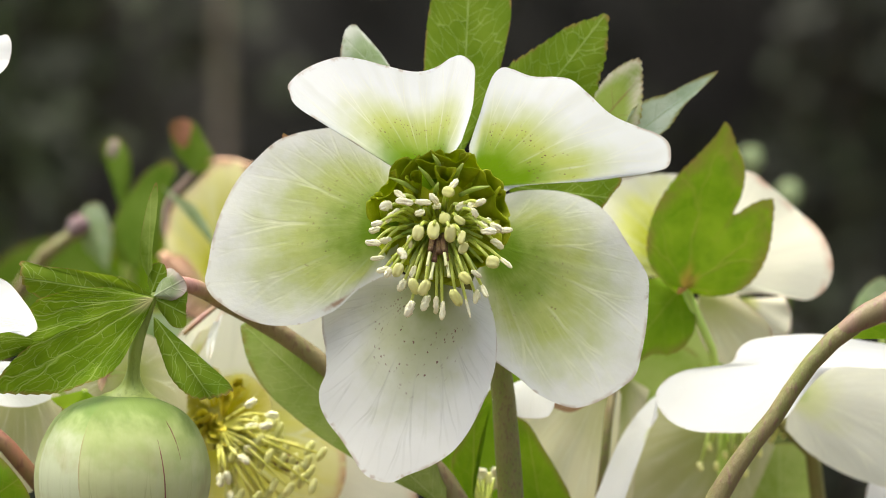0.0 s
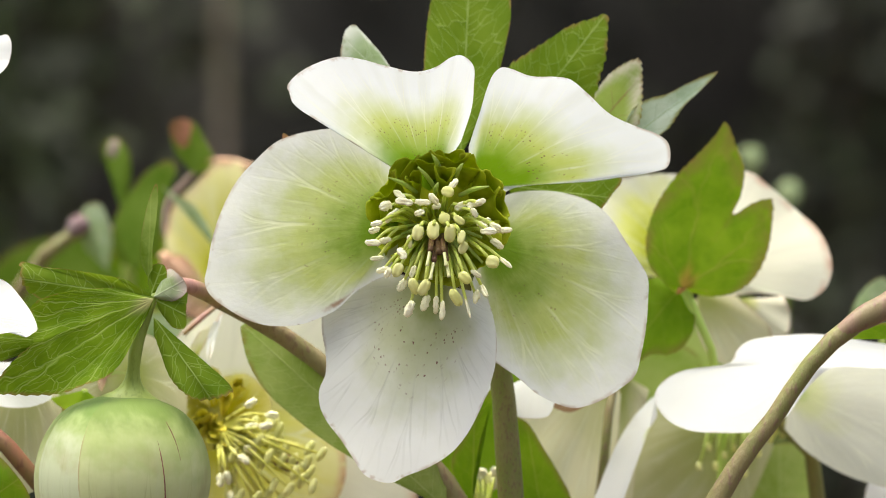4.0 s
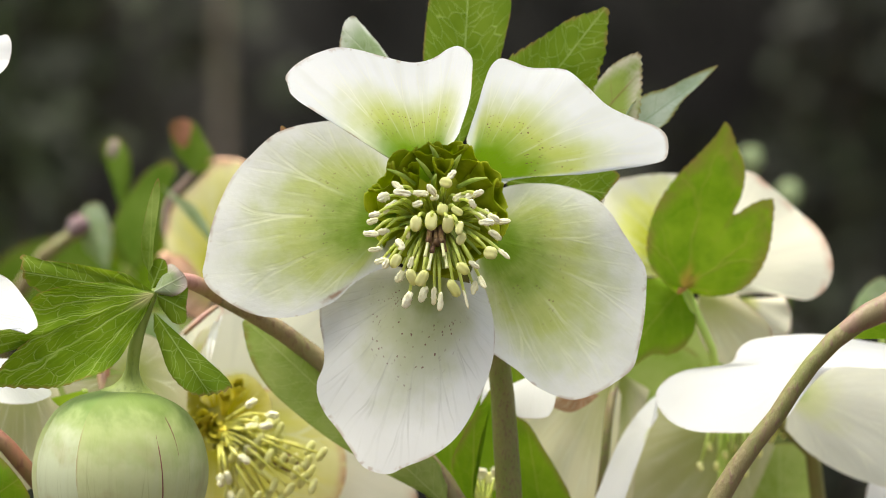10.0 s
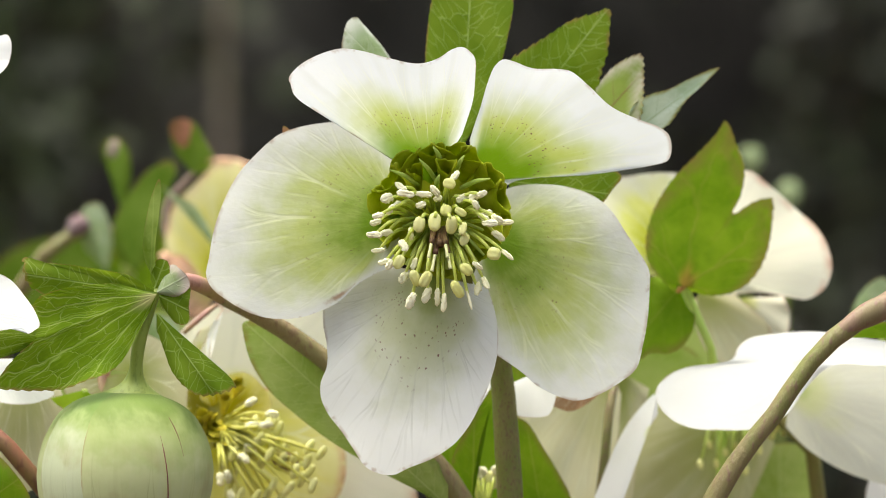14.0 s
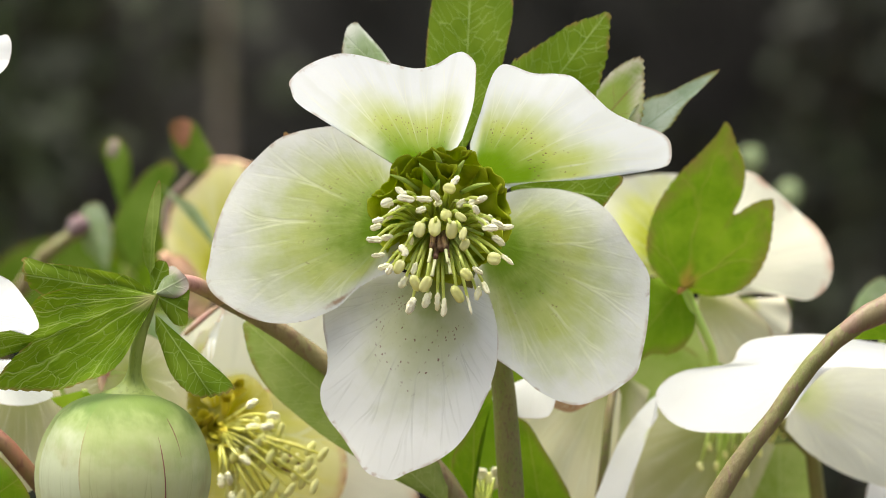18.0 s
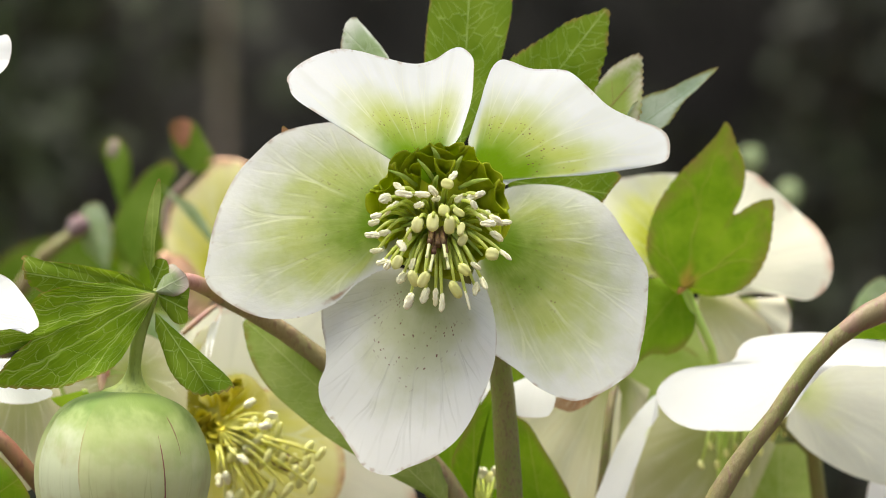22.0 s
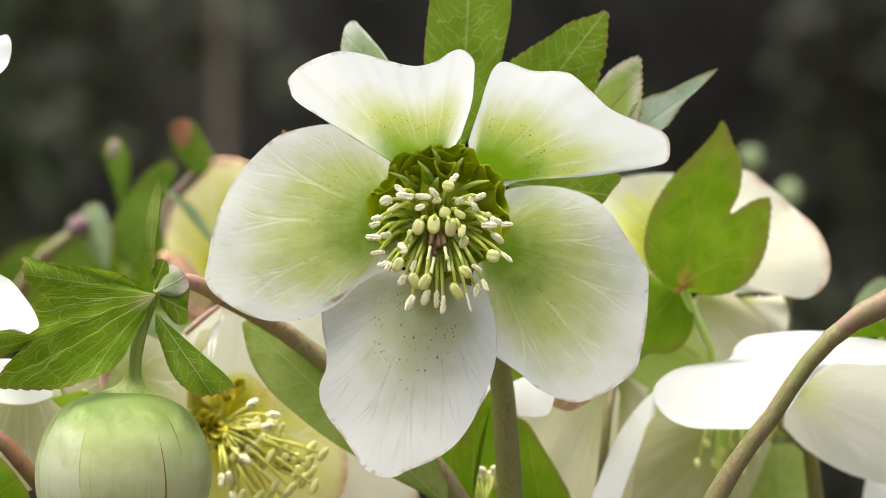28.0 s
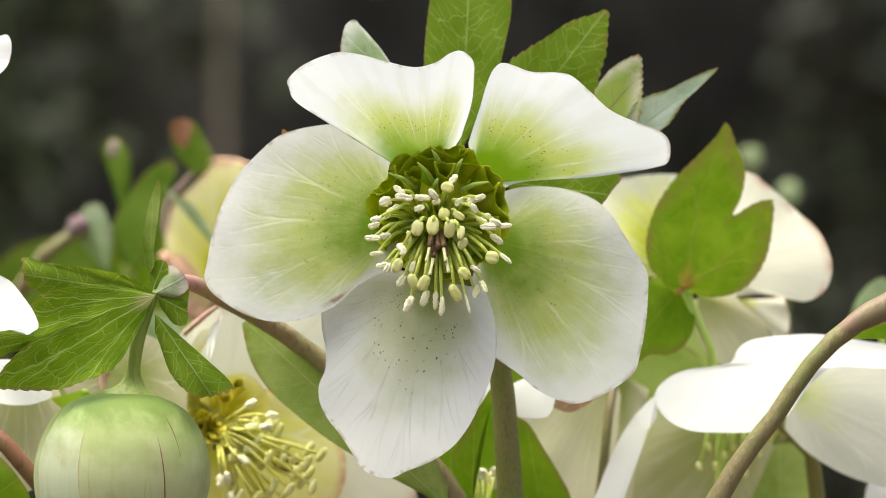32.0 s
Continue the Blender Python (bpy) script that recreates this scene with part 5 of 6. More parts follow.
# ---- downward-facing flower and the arching stem ----
def white_flower():
    f = thing("hellebore_flower", at(600, -300, 0.03), "drooping white hellebore flower lit from above", "flower", "hellebore flowers behind")
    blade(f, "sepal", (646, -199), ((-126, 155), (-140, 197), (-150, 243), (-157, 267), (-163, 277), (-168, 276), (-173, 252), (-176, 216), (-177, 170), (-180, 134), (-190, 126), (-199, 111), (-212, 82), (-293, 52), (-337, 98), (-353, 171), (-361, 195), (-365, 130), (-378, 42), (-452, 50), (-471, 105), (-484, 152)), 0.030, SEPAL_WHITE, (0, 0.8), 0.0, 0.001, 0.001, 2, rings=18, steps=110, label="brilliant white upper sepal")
    blade(f, "sepal", (616, -249), ((39, 103), (21, 171), (-9, 202), (-40, 262), (-53, 200), (-75, 114), (-98, 71)), 0.044, SEPAL_STREAK, (0, 0.2), 0.0, 0.002, 0.001, 2, rings=16, steps=80, label="white sepal streaked green")
    blade(f, "sepal", (546, -279), ((169, 153), (180, 185), (198, 221), (214, 284), (221, 323), (242, 273), (262, 212), (277, 131), (300, 81)), 0.056, SEPAL_OLIVE_SHADED, (0, 0.1), 0.0, 0.003, 0.001, 2, rings=16, steps=80, label="pale olive inner sepal, darkened in colour for its shade")
    blade(f, "sepal", (366, -319), ((58, 26), (80, 59), (103, 43), (173, 40), (212, 76), (227, 123), (235, 171), (249, 161), (249, 118), (250, 59)), 0.036, SEPAL_WHITE, (0.0, 0.5), 0.0, 0.001, 0.0003, 2, rings=10, steps=80, label="white turned-over sepal edge")
    blade(f, "sepal", (816, -459), ((180, 70), (148, 76), (126, 86), (96, 100), (68, 108)), 0.052, SEPAL_WHITE, (0.0, 0.4), 0.0, 0.001, 0.0003, 2, rings=10, steps=60)
    for i, (x, z) in enumerate([(472, -350), (500, -364), (516, -352), (455, -385), (590, -322), (604, -327), (560, -360), (484, -384), (530, -378), (545, -366), (508, -388), (536, -396), (618, -318), (582, -336), (570, -330)]):
        stamen(f, (x + (540 - x) * 0.25, -300, 0.052), (x, z, 0.0515), 20, 11, False, 0, i, 3.0, FILAMENT_GREEN)
    tube(f, "stem", [(560, -265, 0.047, 14), (640, -330, 0.052, 15), (660, -900, 0.06, 18), (660, soil_at(0.07), 0.07, 24)], STEM, 30, 10)
    return f


white = white_flower()


def arch():
    s = thing("flower_stalk", at(476, -441, 0.0), "arching olive and reddish stalk before the white flower", "stalk")
    tube(s, "stem", [(784, -101, 0.0, 14), (752, -117, -0.001, 17), (722, -136, -0.0015, 18.5), (692, -159, -0.002, 17), (646, -209, -0.002, 15.5), (611, -259, -0.002, 15.5), (578, -309, -0.002, 16), (536, -359, -0.002, 17),
                     (504, -409, -0.002, 18.5), (477, -459, -0.002, 20), (430, -600, 0.0, 26), (330, -1500, 0.02, 34), (320, soil_at(0.04), 0.04, 40)], STEM_ARCH, 80, 16)
    tube(s, "stalk_tip", [(690, -161, -0.002, 13), (722, -135, -0.0018, 17), (752, -117, -0.001, 22), (784, -101, 0.0, 22.5), (850, -52, 0.0038, 21)], STEM_TIP, 18, 16, "reddish swollen end of the stalk")
    blade(s, "bract", (816, -159), ((180, 100), (166, 82), (145, 49), (56, 36), (-45, 28)), 0.010, LEAF_SOFT, (0, 0), 0, 0.001, 0.0004, 2, rings=10, steps=60)
    return s


arch_stalk = arch()
leaf_thing(((776, -139), ((171, 61), (132, 67), (104, 82), (87, 90), (72, 63))), 0.08, LEAF_GREY, "blurred grey-green leaf tip")
leaf_thing(((596, -459), ((180, 80), (131, 92), (100, 112), (70, 117), (40, 78), (-11, 51))), 0.06, LEAF_DULL, "blurred leaf beneath the white flower")


# ---- flower half hidden under the open one ----
def under_flower():
    f = thing("hellebore_flower", at(290, -260, 0.036), "cream hellebore flower half hidden under the open flower", "flower", "hellebore flowers behind")
    blade(f, "sepal", (296, -199), ((-149, 175), (-149, 192), (-137, 198), (-120, 220), (-108, 253), (-100, 275), (-92, 250), (-86, 160), (-72, 63)), 0.036, SEPAL_CREAM_SHADED, (0.1, -0.1), 0.0, 0.003, 0.001, 2, rings=14, steps=80, label="cream sepal with soft shade put into its colour")
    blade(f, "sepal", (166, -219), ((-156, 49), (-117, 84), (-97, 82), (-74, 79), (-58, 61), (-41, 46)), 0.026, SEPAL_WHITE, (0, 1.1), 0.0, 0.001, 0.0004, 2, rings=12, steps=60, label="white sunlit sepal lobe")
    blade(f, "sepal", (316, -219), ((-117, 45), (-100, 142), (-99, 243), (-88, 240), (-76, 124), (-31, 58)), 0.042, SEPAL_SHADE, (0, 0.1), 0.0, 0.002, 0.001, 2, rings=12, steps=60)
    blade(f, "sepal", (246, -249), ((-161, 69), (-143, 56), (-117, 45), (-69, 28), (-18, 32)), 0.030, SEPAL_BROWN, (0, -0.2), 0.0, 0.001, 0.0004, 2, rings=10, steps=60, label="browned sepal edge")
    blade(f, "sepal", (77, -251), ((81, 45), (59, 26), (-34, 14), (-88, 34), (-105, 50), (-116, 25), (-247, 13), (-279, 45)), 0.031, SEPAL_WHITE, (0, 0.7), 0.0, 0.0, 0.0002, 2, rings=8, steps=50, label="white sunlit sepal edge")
    for i, (x, z) in enumerate([(44, -392), (56, -386), (96, -400), (48, -405), (60, -398), (72, -402), (84, -410), (52, -420), (66, -416), (80, -424), (92, -418)]):
        stamen(f, (75, -470, 0.030), (x - 3, z + 3, 0.032), 27, 20, i % 3 > 0, 0, i, 4.0)
    tube(f, "stem", [(312, -190, 0.040, 8), (300, -240, 0.036, 9), (290, -330, 0.034, 9), (280, -430, 0.035, 10), (262, -600, 0.045, 14), (240, soil_at(0.07), 0.07, 24)], STEM_ARCH, 40, 10, "slim olive-brown stem")
    return f


under = under_flower()
# tall blurred blade at the bed's edge
blade_thing = thing("grass_blade", (at(-800, 0, 1.5).x, 1.5, 0), "tall blurred green blade of grass", "grass")
tube(blade_thing, "leaf_blade", [(-800, soil_at(1.5), 1.5, 40), (-785, -300, 1.5, 46), (-778, 200, 1.5, 40), (-805, 700, 1.5, 12)], GRASS, 40, 8)

# ---- sway in the breeze ----
# seconds, shift right and up in mm, turns about x, y and z in degrees
FLOWER = [
    (0, 0, 0, 0.03, 0, 0), (0.5, -0.03, -0.03, -0.25, -0.07, 0.22), (1, 0, 0, 0, 0, 0.11),
    (1.5, 0, -0.03, -0.07, 0.09, -0.17), (2, -0.06, -0.12, -0.49, -0.02, 0.02), (2.5, -0.07, -0.11, -0.28, -0.05, 0),
    (3, -0.07, -0.11, -0.28, -0.05, 0), (3.5, -0.08, -0.13, -0.48, -0.07, 0.12), (5.5, 0, -0.04, -0.21, -0.1, 0.02),
    (6, 0, -0.04, -0.21, -0.1, 0.02), (6.5, 0.07, -0.03, -0.25, -0.02, -0.06), (7, 0.1, 0.04, 0.04, 0.04, 0.41),
    (7.5, 0.12, 0.04, -0.32, -0.02, 0.4), (8, 0.18, 0.28, -0.64, 0.08, 0.19), (8.5, 0.09, 0.57, -0.84, 0.02, -0.14),
    (9, -0.04, 0.63, -0.92, 0.04, -0.13), (9.5, -0.02, 0.79, -1.55, -0.21, 0.2), (10, -0.37, 1.07, -1.06, -0.07, 0.13),
    (10.5, -0.45, 1.26, -1.68, -0.31, -0.51), (11, -0.45, 1.4, -2.56, -0.49, -0.15),
    (11.5, -0.3, 1.28, -1.66, -0.28, -0.07), (12, -0.07, 0.96, -2.34, -0.54, 0.79),
    (12.5, -0.08, 1.08, -1.68, -0.06, 0.08), (13, 0, 1.05, -1.67, -0.46, 0.15), (13.5, 0.19, 0.77, -0.69, 0.28, 0.34),
    (14, 0.12, 0.91, -1.12, -0.13, 0.22), (14.5, 0.22, 0.89, -1.47, 0.05, 0.16),
    (16.5, -0.17, 0.65, -0.98, -0.23, -0.17), (17, -0.22, 0.51, -1.37, -0.18, 0.51),
    (17.5, -0.02, 0.33, -0.99, -0.36, 0.26), (18, 0.14, 0.27, -0.77, -0.1, 0.2), (18.5, 0.3, 0.41, -0.63, -0.07, 0.34),
    (19, -0.02, 0.51, -1.04, -0.15, 0.69), (19.5, -0.16, 0.57, -1.29, -0.3, 0.12), (20, -0.02, 0.47, -1.19, -0.31, 0.1),
    (20.5, 0.15, 0.25, -0.65, -0.06, 0.56), (21, 0.15, 0.23, -0.97, 0, 0.42), (21.5, 0.03, 0.7, -1.29, -0.07, 0.56),
    (22, -0.09, 0.89, -1.07, -0.13, -0.04), (22.5, -0.2, 0.64, -1.35, -0.2, 0.3), (23, -0.03, 0.26, -1.16, -0.24, 0.23),
    (23.5, 0, 0.24, -0.96, -0.24, 0.48), (24, 0.11, 0.37, -0.88, 0, 0), (24.5, 0.42, 1.07, -1.46, -0.24, 0.33),
    (25, 0.47, 1.41, -2.67, -0.31, 0.87), (25.5, 0.18, 1.65, -1.97, 0.14, -0.24),
    (27.5, -0.4, -0.45, -0.25, -0.03, -0.63), (28, -0.1, 0.65, -0.73, -0.22, 0.56),
    (28.5, 0.2, 1.23, -1.6, -0.06, 0.24), (29, 0.28, 0.9, -0.89, 0, 0.09), (29.5, 0.44, -0.06, -0.5, -0.06, 1.07),
    (30, -0.15, -0.81, -0.06, 0.24, 0.06), (30.5, -0.49, -0.77, 0.12, -0.18, -0.61),
    (31, -0.62, 0.16, 0.14, -0.16, -0.08), (31.5, -0.56, 0.52, -0.77, -0.42, 0.42),
    (32, -0.07, 0.56, -0.43, -0.03, -0.1),
]
BRACTS = [
    (0, 0, 0, -0.07, 0, 0), (1, 0, 0, -0.07, 0, 0), (1.5, 0.03, -0.03, -0.97, -0.07, 0),
    (5.5, 0.03, -0.03, -0.97, -0.07, 0), (6, 0.07, -0.05, -0.53, -0.09, 0), (6.5, 0.13, 0, -1.14, -0.05, 0),
    (7, 0.23, 0.04, -0.97, -0.06, 0), (7.5, 0.15, 0.13, -1.03, 0.11, 0), (8, 0.24, 0.27, 0, 0.14, 0),
    (8.5, -0.03, 0.61, 0.16, 0.6, 0), (9, -0.05, 0.61, 0.78, 0.44, 0), (9.5, -0.45, 0.87, 1.55, 0.81, 0),
    (10, -0.5, 1.01, 1.99, 0.6, 0), (10.5, -0.85, 1.14, 3.13, 0.82, 0), (11, -0.99, 1.46, 2.99, 0.79, 0),
    (11.5, -0.89, 1.31, 2.28, 0.79, 0), (12, -0.54, 1.14, 1.69, 0.79, 0), (12.5, -0.52, 1.14, 2.69, 1.02, 0),
    (13, -0.37, 1.13, 2.06, 0.77, 0), (13.5, 0, 0.78, -0.84, 0.49, 0), (14, -0.19, 0.87, 1.15, 0.64, 0),
    (14.5, -0.14, 0.87, 1.69, 0.79, 0), (16.5, -0.4, 0.75, 1.81, 0.41, 0), (17, -0.38, 0.65, 0.95, 0.48, 0),
    (17.5, -0.16, 0.37, 1.03, 0.24, 0), (18, 0.18, 0.24, 0.5, 0.1, 0), (18.5, 0.13, 0.37, -0.18, 0.32, 0),
    (19, -0.08, 0.63, 0.36, 0.46, 0), (19.5, -0.31, 0.63, 1.46, 0.44, 0), (20, -0.16, 0.51, 1.07, 0.24, 0),
    (20.5, 0.13, 0.37, -0.18, 0.32, 0), (21, 0.2, 0.24, -0.09, 0.26, 0), (21.5, -0.02, 0.66, 0.84, 0.5, 0),
    (22, -0.29, 0.88, 0.87, 0.55, 0), (22.5, -0.28, 0.74, 0.88, 0.42, 0), (23, -0.09, 0.36, 0.91, 0.3, 0),
    (23.5, -0.25, 0.34, 0.31, 0.51, 0), (24, 0, 0.33, 0.86, 0.42, 0), (24.5, -0.11, 0.92, 1.68, 0.85, 0),
    (25, -0.21, 1.41, 1, 1.21, 0), (25.5, -0.41, 1.69, 1.42, 1.13, 0), (27.5, -0.24, -0.45, 0.62, -0.29, 0),
    (28, -0.17, 0.49, 0.34, 0.23, 0), (28.5, -0.37, 1.32, 1.17, 1.02, 0), (29, 0.07, 1.04, 0.74, 0.62, 0),
    (29.5, 0.45, 0.18, -0.89, 0.17, 0), (30, 0.27, -0.66, -2.08, -0.43, 0), (30.5, 0, -0.83, -0.67, -0.69, 0),
    (31, -0.49, -0.02, -0.37, -0.28, 0), (31.5, -0.62, 0.51, 0.49, 0.08, 0), (32, -0.16, 0.59, 0.82, 0.24, 0),
]
POD = [
    (0, 0, 0, 0, 0, 0), (1, 0, 0, 0, 0, 0), (1.5, 0.03, -0.03, 0, 0.09, 0), (2, 0.03, -0.03, 0, 0.09, 0),
    (2.5, -0.03, -0.13, 0, -0.06, 0), (3, 0, -0.13, 0, 0, 0), (3.5, 0, -0.13, 0, 0, 0), (5.5, 0.03, -0.1, 0, 0.13, 0),
    (6, 0.03, -0.06, 0, 0.1, 0), (6.5, 0.02, -0.03, 0, 0, 0), (7, 0.14, 0, 0, 0, 0), (7.5, 0.14, 0, 0, 0, 0),
    (8, 0.28, 0.23, 0, 0.24, 0), (8.5, 0.32, 0.39, 0, 0.31, 0), (9, 0.34, 0.46, 0, 0.44, 0),
    (9.5, 0.24, 0.68, 0, 0.7, 0), (10, 0.06, 0.67, 0, 0.82, 0), (10.5, -0.15, 0.56, 0, 0.26, 0),
    (11, 0, 0.89, 0, 0.22, 0), (11.5, 0.07, 0.83, 0, 0.38, 0), (12, 0.07, 0.68, 0, 0.62, 0),
    (12.5, 0.49, 0.81, 0, 0.45, 0), (13, 0.36, 0.81, 0, 0.45, 0), (13.5, 0.31, 0.74, 0, 0.75, 0),
    (14, 0.44, 0.55, 0, 0.03, 0), (14.5, 0.44, 0.68, 0, 0.68, 0), (16.5, 0.13, 0.46, 0, 0.35, 0),
    (17, 0.06, 0.43, 0, 0.36, 0), (17.5, 0.07, 0.14, 0, -0.05, 0), (18, 0.31, 0.36, 0, 0.51, 0),
    (18.5, 0.28, 0.45, 0, 0.49, 0), (19, 0.21, 0.46, 0, 0.44, 0), (19.5, 0.22, 0.46, 0, 0.32, 0),
    (20, 0.21, 0.39, 0, 0.27, 0), (20.5, 0.25, 0.29, 0, 0.3, 0), (21, 0.34, 0.32, 0, 0.43, 0),
    (21.5, 0.34, 0.39, 0, 0.22, 0), (22, 0.29, 0.65, 0, 0.58, 0), (22.5, 0.11, 0.52, 0, 0.49, 0),
    (23, 0, 0.07, 0, 0.17, 0), (23.5, 0, 0.04, 0, -0.09, 0), (24, 0.45, 0.23, 0, 0.1, 0),
    (24.5, 0.53, 0.59, 0, 0.45, 0), (25, 0.74, 0.91, 0, 0.28, 0), (25.5, 0.85, 1.4, 0, 0.5, 0),
    (27.5, -0.03, -0.29, 0, -0.09, 0), (28, 0.3, 0.55, 0, 0.37, 0), (28.5, 0.57, 0.83, 0, 0.37, 0),
    (29, 0.64, 1, 0, 0.55, 0), (29.5, 0.24, -0.03, 0, 0.25, 0), (30, -0.23, -0.52, 0, -0.12, 0),
    (30.5, -0.3, -0.49, 0, -0.1, 0), (31, -0.26, -0.19, 0, -0.3, 0), (31.5, -0.13, 0.17, 0, -0.1, 0),
    (32, 0.22, 0.42, 0, 0.54, 0),
]
RIGHT = [
    (0, -0.02, 0, 0, 0, 0), (0.5, -0.16, 0, 0, 0, 0), (5.5, -0.16, 0, 0, 0, 0), (6, -0.08, 0, 0, -0.05, 0),
    (6.5, -0.08, 0, 0, -0.05, 0), (7, 0.02, -0.03, 0, -0.18, 0), (7.5, -0.02, 0, 0, 0, 0), (10.5, -0.02, 0, 0, 0, 0),
    (11, -0.05, -0.02, 0, -0.12, 0), (11.5, -0.22, 0, 0, -0.05, 0), (12, -0.22, 0, 0, -0.05, 0),
    (12.5, -0.29, 0.11, 0, 0.1, 0), (13, -0.29, 0.11, 0, 0.1, 0), (13.5, -0.25, 0.17, 0, 0.2, 0),
    (14, -0.25, 0.17, 0, 0.2, 0), (14.5, -0.39, 0.29, 0, 0.3, 0), (16.5, -0.03, 0.1, 0, 0.33, 0),
    (17, -0.17, 0.1, 0, 0.32, 0), (17.5, -0.24, 0.09, 0, 0.26, 0), (18, -0.11, 0.03, 0, 0.2, 0),
    (18.5, -0.04, 0.02, 0, 0.14, 0), (19, 0.02, 0.03, 0, 0.21, 0), (19.5, -0.05, 0.05, 0, 0.28, 0),
    (20, -0.16, -0.03, 0, 0.11, 0), (20.5, -0.12, -0.06, 0, -0.07, 0), (21, -0.18, 0.02, 0, 0.15, 0),
    (21.5, -0.24, 0.09, 0, 0.26, 0), (22, -0.11, 0.03, 0, 0.2, 0), (22.5, -0.11, 0.03, 0, 0.2, 0),
    (23, -0.04, -0.11, 0, -0.05, 0), (23.5, 0, -0.19, 0, -0.03, 0), (24, -0.12, -0.41, 0, -0.45, 0),
    (24.5, 0.17, 0.29, 0, 0.29, 0), (25, 0.47, 0.68, 0, 0.74, 0), (25.5, 0.28, 0.86, 0, 0.64, 0),
    (27.5, -0.28, -0.24, 0, 0.25, 0), (28, -0.3, 0.12, 0, -0.38, 0), (28.5, 0.06, 0.47, 0, 0.53, 0),
    (29, 0.06, 0.53, 0, 0.9, 0), (29.5, 0.04, -0.16, 0, 0.18, 0), (30, -0.26, -0.37, 0, 0.03, 0),
    (30.5, -0.3, -0.34, 0, 0.21, 0), (31, -0.11, 0.08, 0, 0.48, 0), (31.5, 0.19, 0.15, 0, -0.15, 0),
    (32, -0.31, -0.06, 0, 0.42, 0),
]
WHITE = [
    (0, 0, 0, 0, 0, 0), (0.5, -0.14, 0, 0, 0, 0), (7, -0.14, 0, 0, 0, 0), (7.5, 0, 0, 0, 0, 0), (10.5, 0, 0, 0, 0, 0),
    (11, -0.14, 0, 0, 0, 0), (11.5, -0.28, 0, 0, 0, 0), (12, -0.42, 0, 0, 0, 0), (12.5, -0.28, 0.15, 0, 0, 0),
    (13, 0, 0.42, 0, 0, 0), (13.5, 0, 0.28, 0, 0, 0), (14, 0, 0.42, 0, 0, 0), (14.5, -0.28, 0.28, 0, 0, 0),
    (16.5, 0, 0.15, 0, 0, 0), (17, -0.14, 0.15, 0, 0, 0), (17.5, -0.14, 0.15, 0, 0, 0), (18, 0, 0, 0, 0, 0),
    (18.5, 0, 0, 0, 0, 0), (19, 0.13, 0, 0, 0, 0), (19.5, 0.13, 0.15, 0, 0, 0), (20, -0.28, 0, 0, 0, 0),
    (21, -0.28, 0, 0, 0, 0), (21.5, 0, 0.28, 0, 0, 0), (22, 0.13, 0.28, 0, 0, 0), (22.5, -0.14, -0.13, 0, 0, 0),
    (23, -0.14, -0.13, 0, 0, 0), (23.5, 0, -0.13, 0, 0, 0), (24, -0.28, -0.26, 0, 0, 0), (24.5, 0.54, 0.42, 0, 0, 0),
    (25, 1.76, 1.23, 0, 0, 0), (25.5, 1.08, 0.96, 0, 0, 0), (27.5, -0.55, -0.13, 0, 0, 0), (28, -0.42, 0.55, 0, 0, 0),
    (28.5, 0.81, 0.55, 0, 0, 0), (29, 1.22, 0.55, 0, 0, 0), (29.5, 0, -0.13, 0, 0, 0), (30, -0.69, -0.4, 0, 0, 0),
    (30.5, -0.14, -0.13, 0, 0, 0), (31, 0.27, 0.15, 0, 0, 0), (31.5, 0.27, 0.15, 0, 0, 0), (32, -0.14, 0, 0, 0, 0),
]
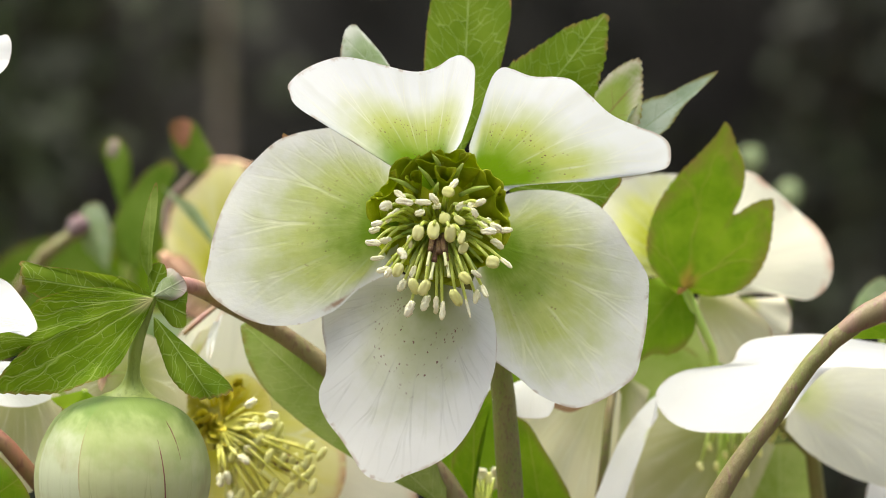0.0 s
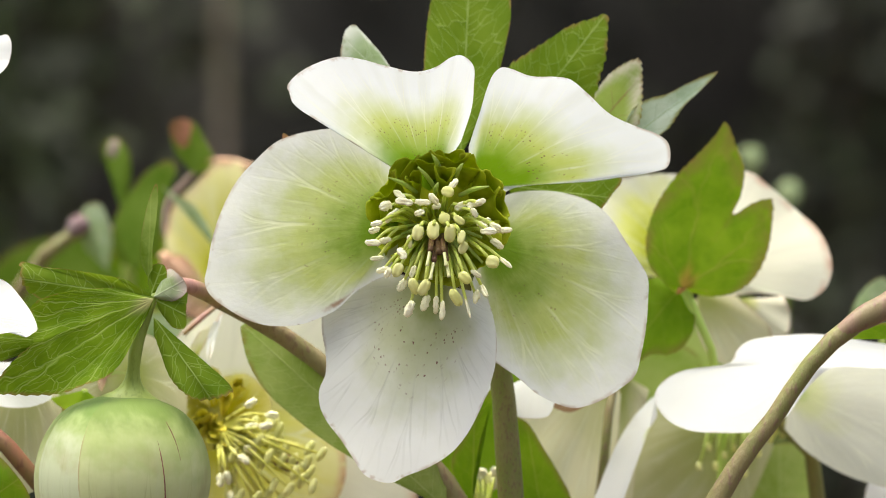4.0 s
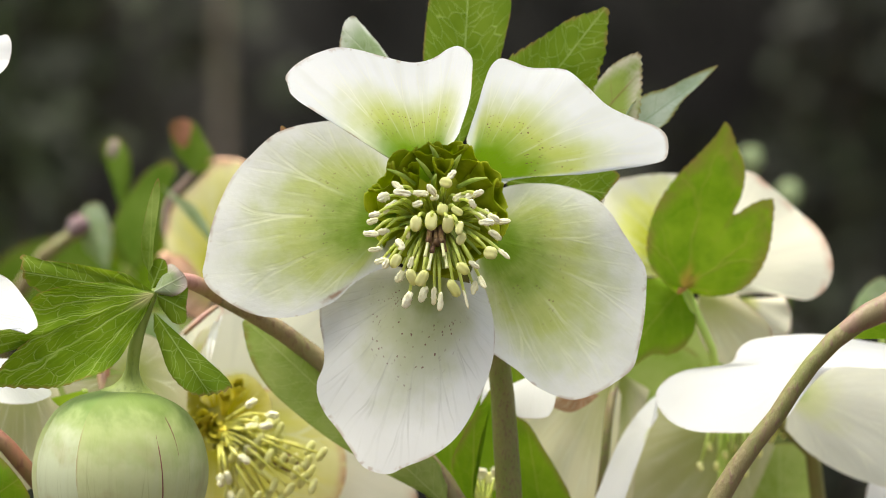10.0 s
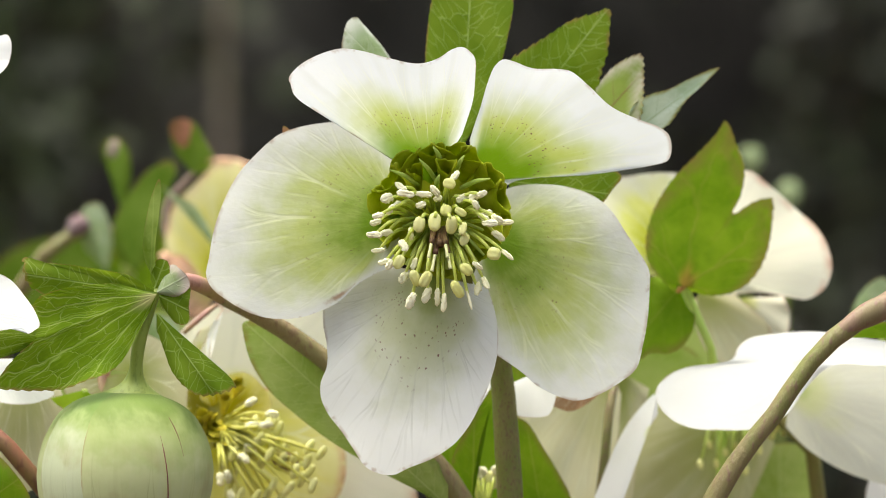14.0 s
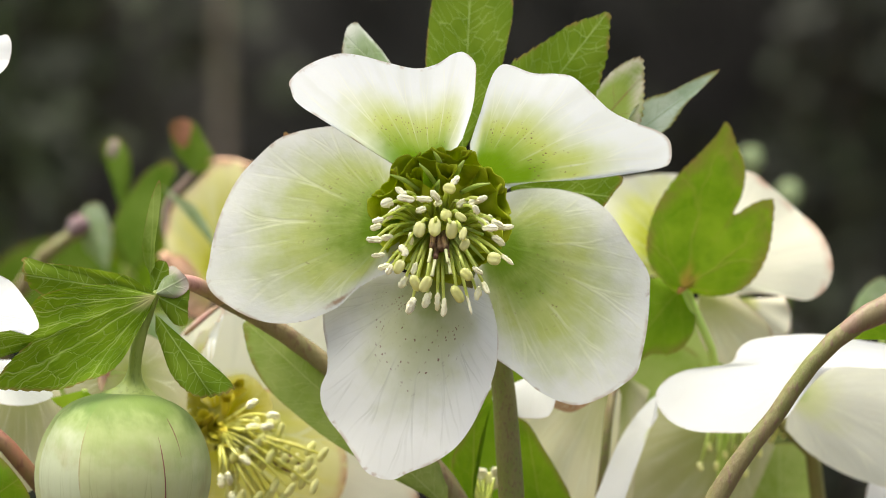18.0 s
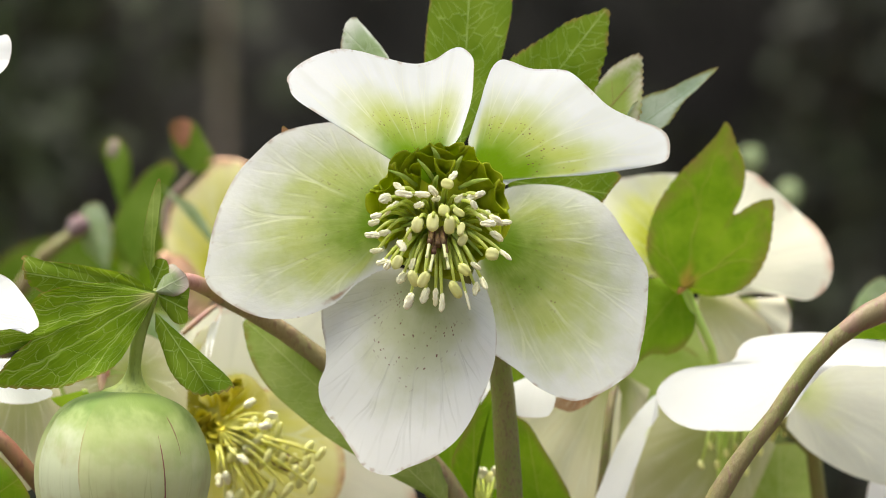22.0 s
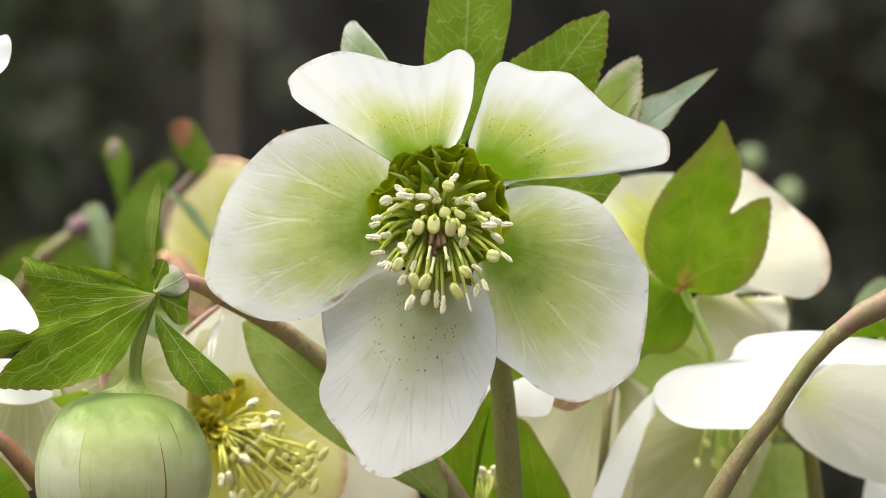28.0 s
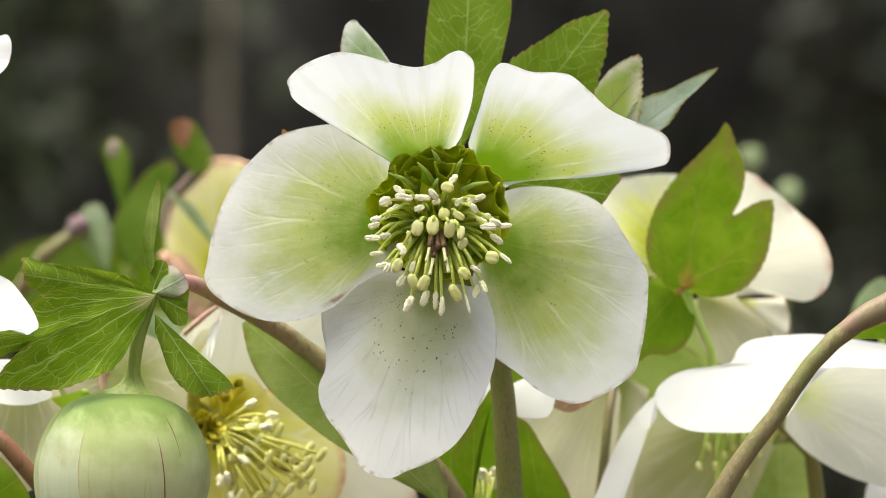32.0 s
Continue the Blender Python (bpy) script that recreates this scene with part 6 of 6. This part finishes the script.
ARCH = [
    (0, -0.02, 0, 0, 0, 0), (2, -0.02, 0, 0, 0, 0), (2.5, 0.04, -0.16, 0, -0.26, 0), (5.5, 0.04, -0.16, 0, -0.26, 0),
    (6, 0.26, -0.29, 0, -0.61, 0), (7, 0.26, -0.29, 0, -0.61, 0), (7.5, -0.02, 0.1, 0, 0.43, 0),
    (8, 0.15, 0.13, 0, 0.34, 0), (8.5, 0.09, 0.17, 0, 0.62, 0), (9, 0.09, 0.17, 0, 0.62, 0),
    (9.5, 0.17, -0.16, 0, -0.26, 0), (10, 0.23, -0.05, 0, -0.13, 0), (10.5, 0.21, -0.18, 0, -0.48, 0),
    (11, -0.17, 0.1, 0, -0.09, 0), (11.5, -0.15, -0.06, 0, -0.7, 0), (12, 0.22, -0.45, 0, -1.22, 0),
    (12.5, 0.11, 0.13, 0, 0, 0), (13, 0.11, 0.13, 0, 0, 0), (13.5, -0.02, 0.26, 0, 0, 0), (14, -0.16, 0.41, 0, 0.58, 0),
    (14.5, -0.36, 0.77, 0, 2.05, 0), (16.5, -0.04, 0.24, 0, 0.47, 0), (17, -0.12, 0, 0, -0.2, 0),
    (17.5, -0.08, 0.31, 0, 0.84, 0), (18, -0.03, 0.16, 0, 0.6, 0), (18.5, 0.06, 0.11, 0, 0.11, 0),
    (19.5, 0.06, 0.11, 0, 0.11, 0), (20, 0.08, -0.13, 0, -0.35, 0), (20.5, -0.13, 0.29, 0, 0.96, 0),
    (21, -0.18, 0.32, 0, 1.21, 0), (21.5, 0.25, 0, 0, -0.02, 0), (22, 0, 0.13, 0, 0.34, 0), (22.5, 0, 0.13, 0, 0.34, 0),
    (23, 0.07, -0.04, 0, 0.07, 0), (23.5, 0, -0.13, 0, 0.34, 0), (24, 0.21, -0.12, 0, 0.21, 0),
    (24.5, -0.86, 1.21, 0, 3.01, 0), (25, -0.48, 1, 0, 1.44, 0), (25.5, -0.25, 1.21, 0, 1.65, 0),
    (27.5, -0.12, 0.1, 0, 0.79, 0), (28, -0.19, 0.13, 0, -0.35, 0), (28.5, -0.04, 0.73, 0, 0.74, 0),
    (29, -0.23, 0.93, 0, 1.61, 0), (29.5, 0.32, -0.44, 0, -1.01, 0), (30, 0.11, -0.39, 0, 0, 0),
    (30.5, -0.34, 0.15, 0, 1.27, 0), (31, -0.31, 0, 0, -0.35, 0), (31.5, -0.2, -0.14, 0, -0.73, 0),
    (32, 0.11, 0, 0, 0, 0),
]
LOW = [
    (0, 0, 0, 0, 0, 0), (6.5, 0, 0, 0, 0, 0), (7, 0.18, -0.09, 0, 0, 0), (8, 0, 0, 0, 0, 0),
    (9.5, -0.09, 0, 0, 0, 0), (10.5, 0.18, 0, 0, 0, 0), (11, -0.09, 0, 0, 0, 0), (12, -0.09, 0, 0, 0, 0),
    (12.5, -0.27, 0.18, 0, 0, 0), (13, -0.27, 0.18, 0, 0, 0), (13.5, 0.18, 0.18, 0, 0, 0), (14, 0, 0.18, 0, 0, 0),
    (14.5, 0, 0.18, 0, 0, 0), (16.5, 0.18, 0, 0, 0, 0), (17.5, 0, 0, 0, 0, 0), (18, 0.18, -0.09, 0, 0, 0),
    (19, -0.18, 0.09, 0, 0, 0), (19.5, -0.09, 0, 0, 0, 0), (20, 0.18, 0, 0, 0, 0), (21, 0, 0, 0, 0, 0),
    (22.5, -0.18, 0, 0, 0, 0), (23, -0.18, 0, 0, 0, 0), (23.5, 0, -0.09, 0, 0, 0), (24.5, 0, -0.09, 0, 0, 0),
    (25, 0, 0.18, 0, 0, 0), (25.5, 0.18, 0.27, 0, 0, 0), (27.5, 0.09, -0.09, 0, 0, 0), (28, 0.27, 0, 0, 0, 0),
    (28.5, 0.27, 0.27, 0, 0, 0), (29, 0.18, 0.27, 0, 0, 0), (29.5, 0.09, -0.09, 0, 0, 0),
    (30, -0.09, -0.09, 0, 0, 0), (30.5, -0.18, -0.09, 0, 0, 0), (31, -0.09, 0, 0, 0, 0), (32, 0, -0.09, 0, 0, 0),
]


def swayed(rows, pivot):
    """Poses that move the whole world about a pivot."""
    return [(t, Matrix.Translation(pivot + Vector((dx, 0, dz)) * 0.001) @ pose(0, 0, 0, rx, ry, rz) @ Matrix.Translation(-pivot)) for t, dx, dz, rx, ry, rz in rows]


def scaled(rows, k):
    return [(t, *[v * k for v in r]) for t, *r in rows]


def between(rows, t):
    """The row's values at a time."""
    ts = [r[0] for r in rows]
    return (t, *[float(np.interp(t, ts, [r[k] for r in rows])) for k in range(1, 6)])


def sway(ob, rows, pivot):
    o = Matrix.Translation(Vector(ob["base"]))
    walk(ob, [(t, m @ o) for t, m in swayed(rows, pivot)])


def sway_part(ob, rows, pivot, head_rows, head_pivot):
    """A part that lags behind its swaying thing: its pose in the thing's space."""
    o = Matrix.Translation(Vector(root(ob)["base"]))
    own = [between(rows, r[0]) for r in head_rows]
    walk(ob, [(t, (h @ o).inverted() @ m @ o) for (t, m), (_, h) in zip(swayed(own, pivot), swayed(head_rows, head_pivot))])


def motions():
    head, whorl = at(-6, 1, 0.012), at(96, -59, 0.02)
    sway(flower, FLOWER, head)
    for b in flower_bracts:
        sway_part(b, BRACTS, whorl, FLOWER, head)
    sway_part(flower_stem, scaled(BRACTS, 0.55), at(120, -441, 0.018), FLOWER, head)
    sway(pod, POD, at(-516, -89, 0.004))
    sway(lower, scaled(POD, 0.6), at(60, -520, 0.018))
    sway(left_white, scaled(POD, 0.8), at(-860, -150, 0.0))
    sway(right, RIGHT, at(428, -259, 0.03))
    sway(white, WHITE, at(516, -459, 0.03))
    sway(under, scaled(WHITE, 0.4), at(290, -460, 0.036))
    sway(low, LOW, at(-400, -309, 0.04))
    sway(arch_stalk, ARCH, at(476, -441, 0.0))


motions()
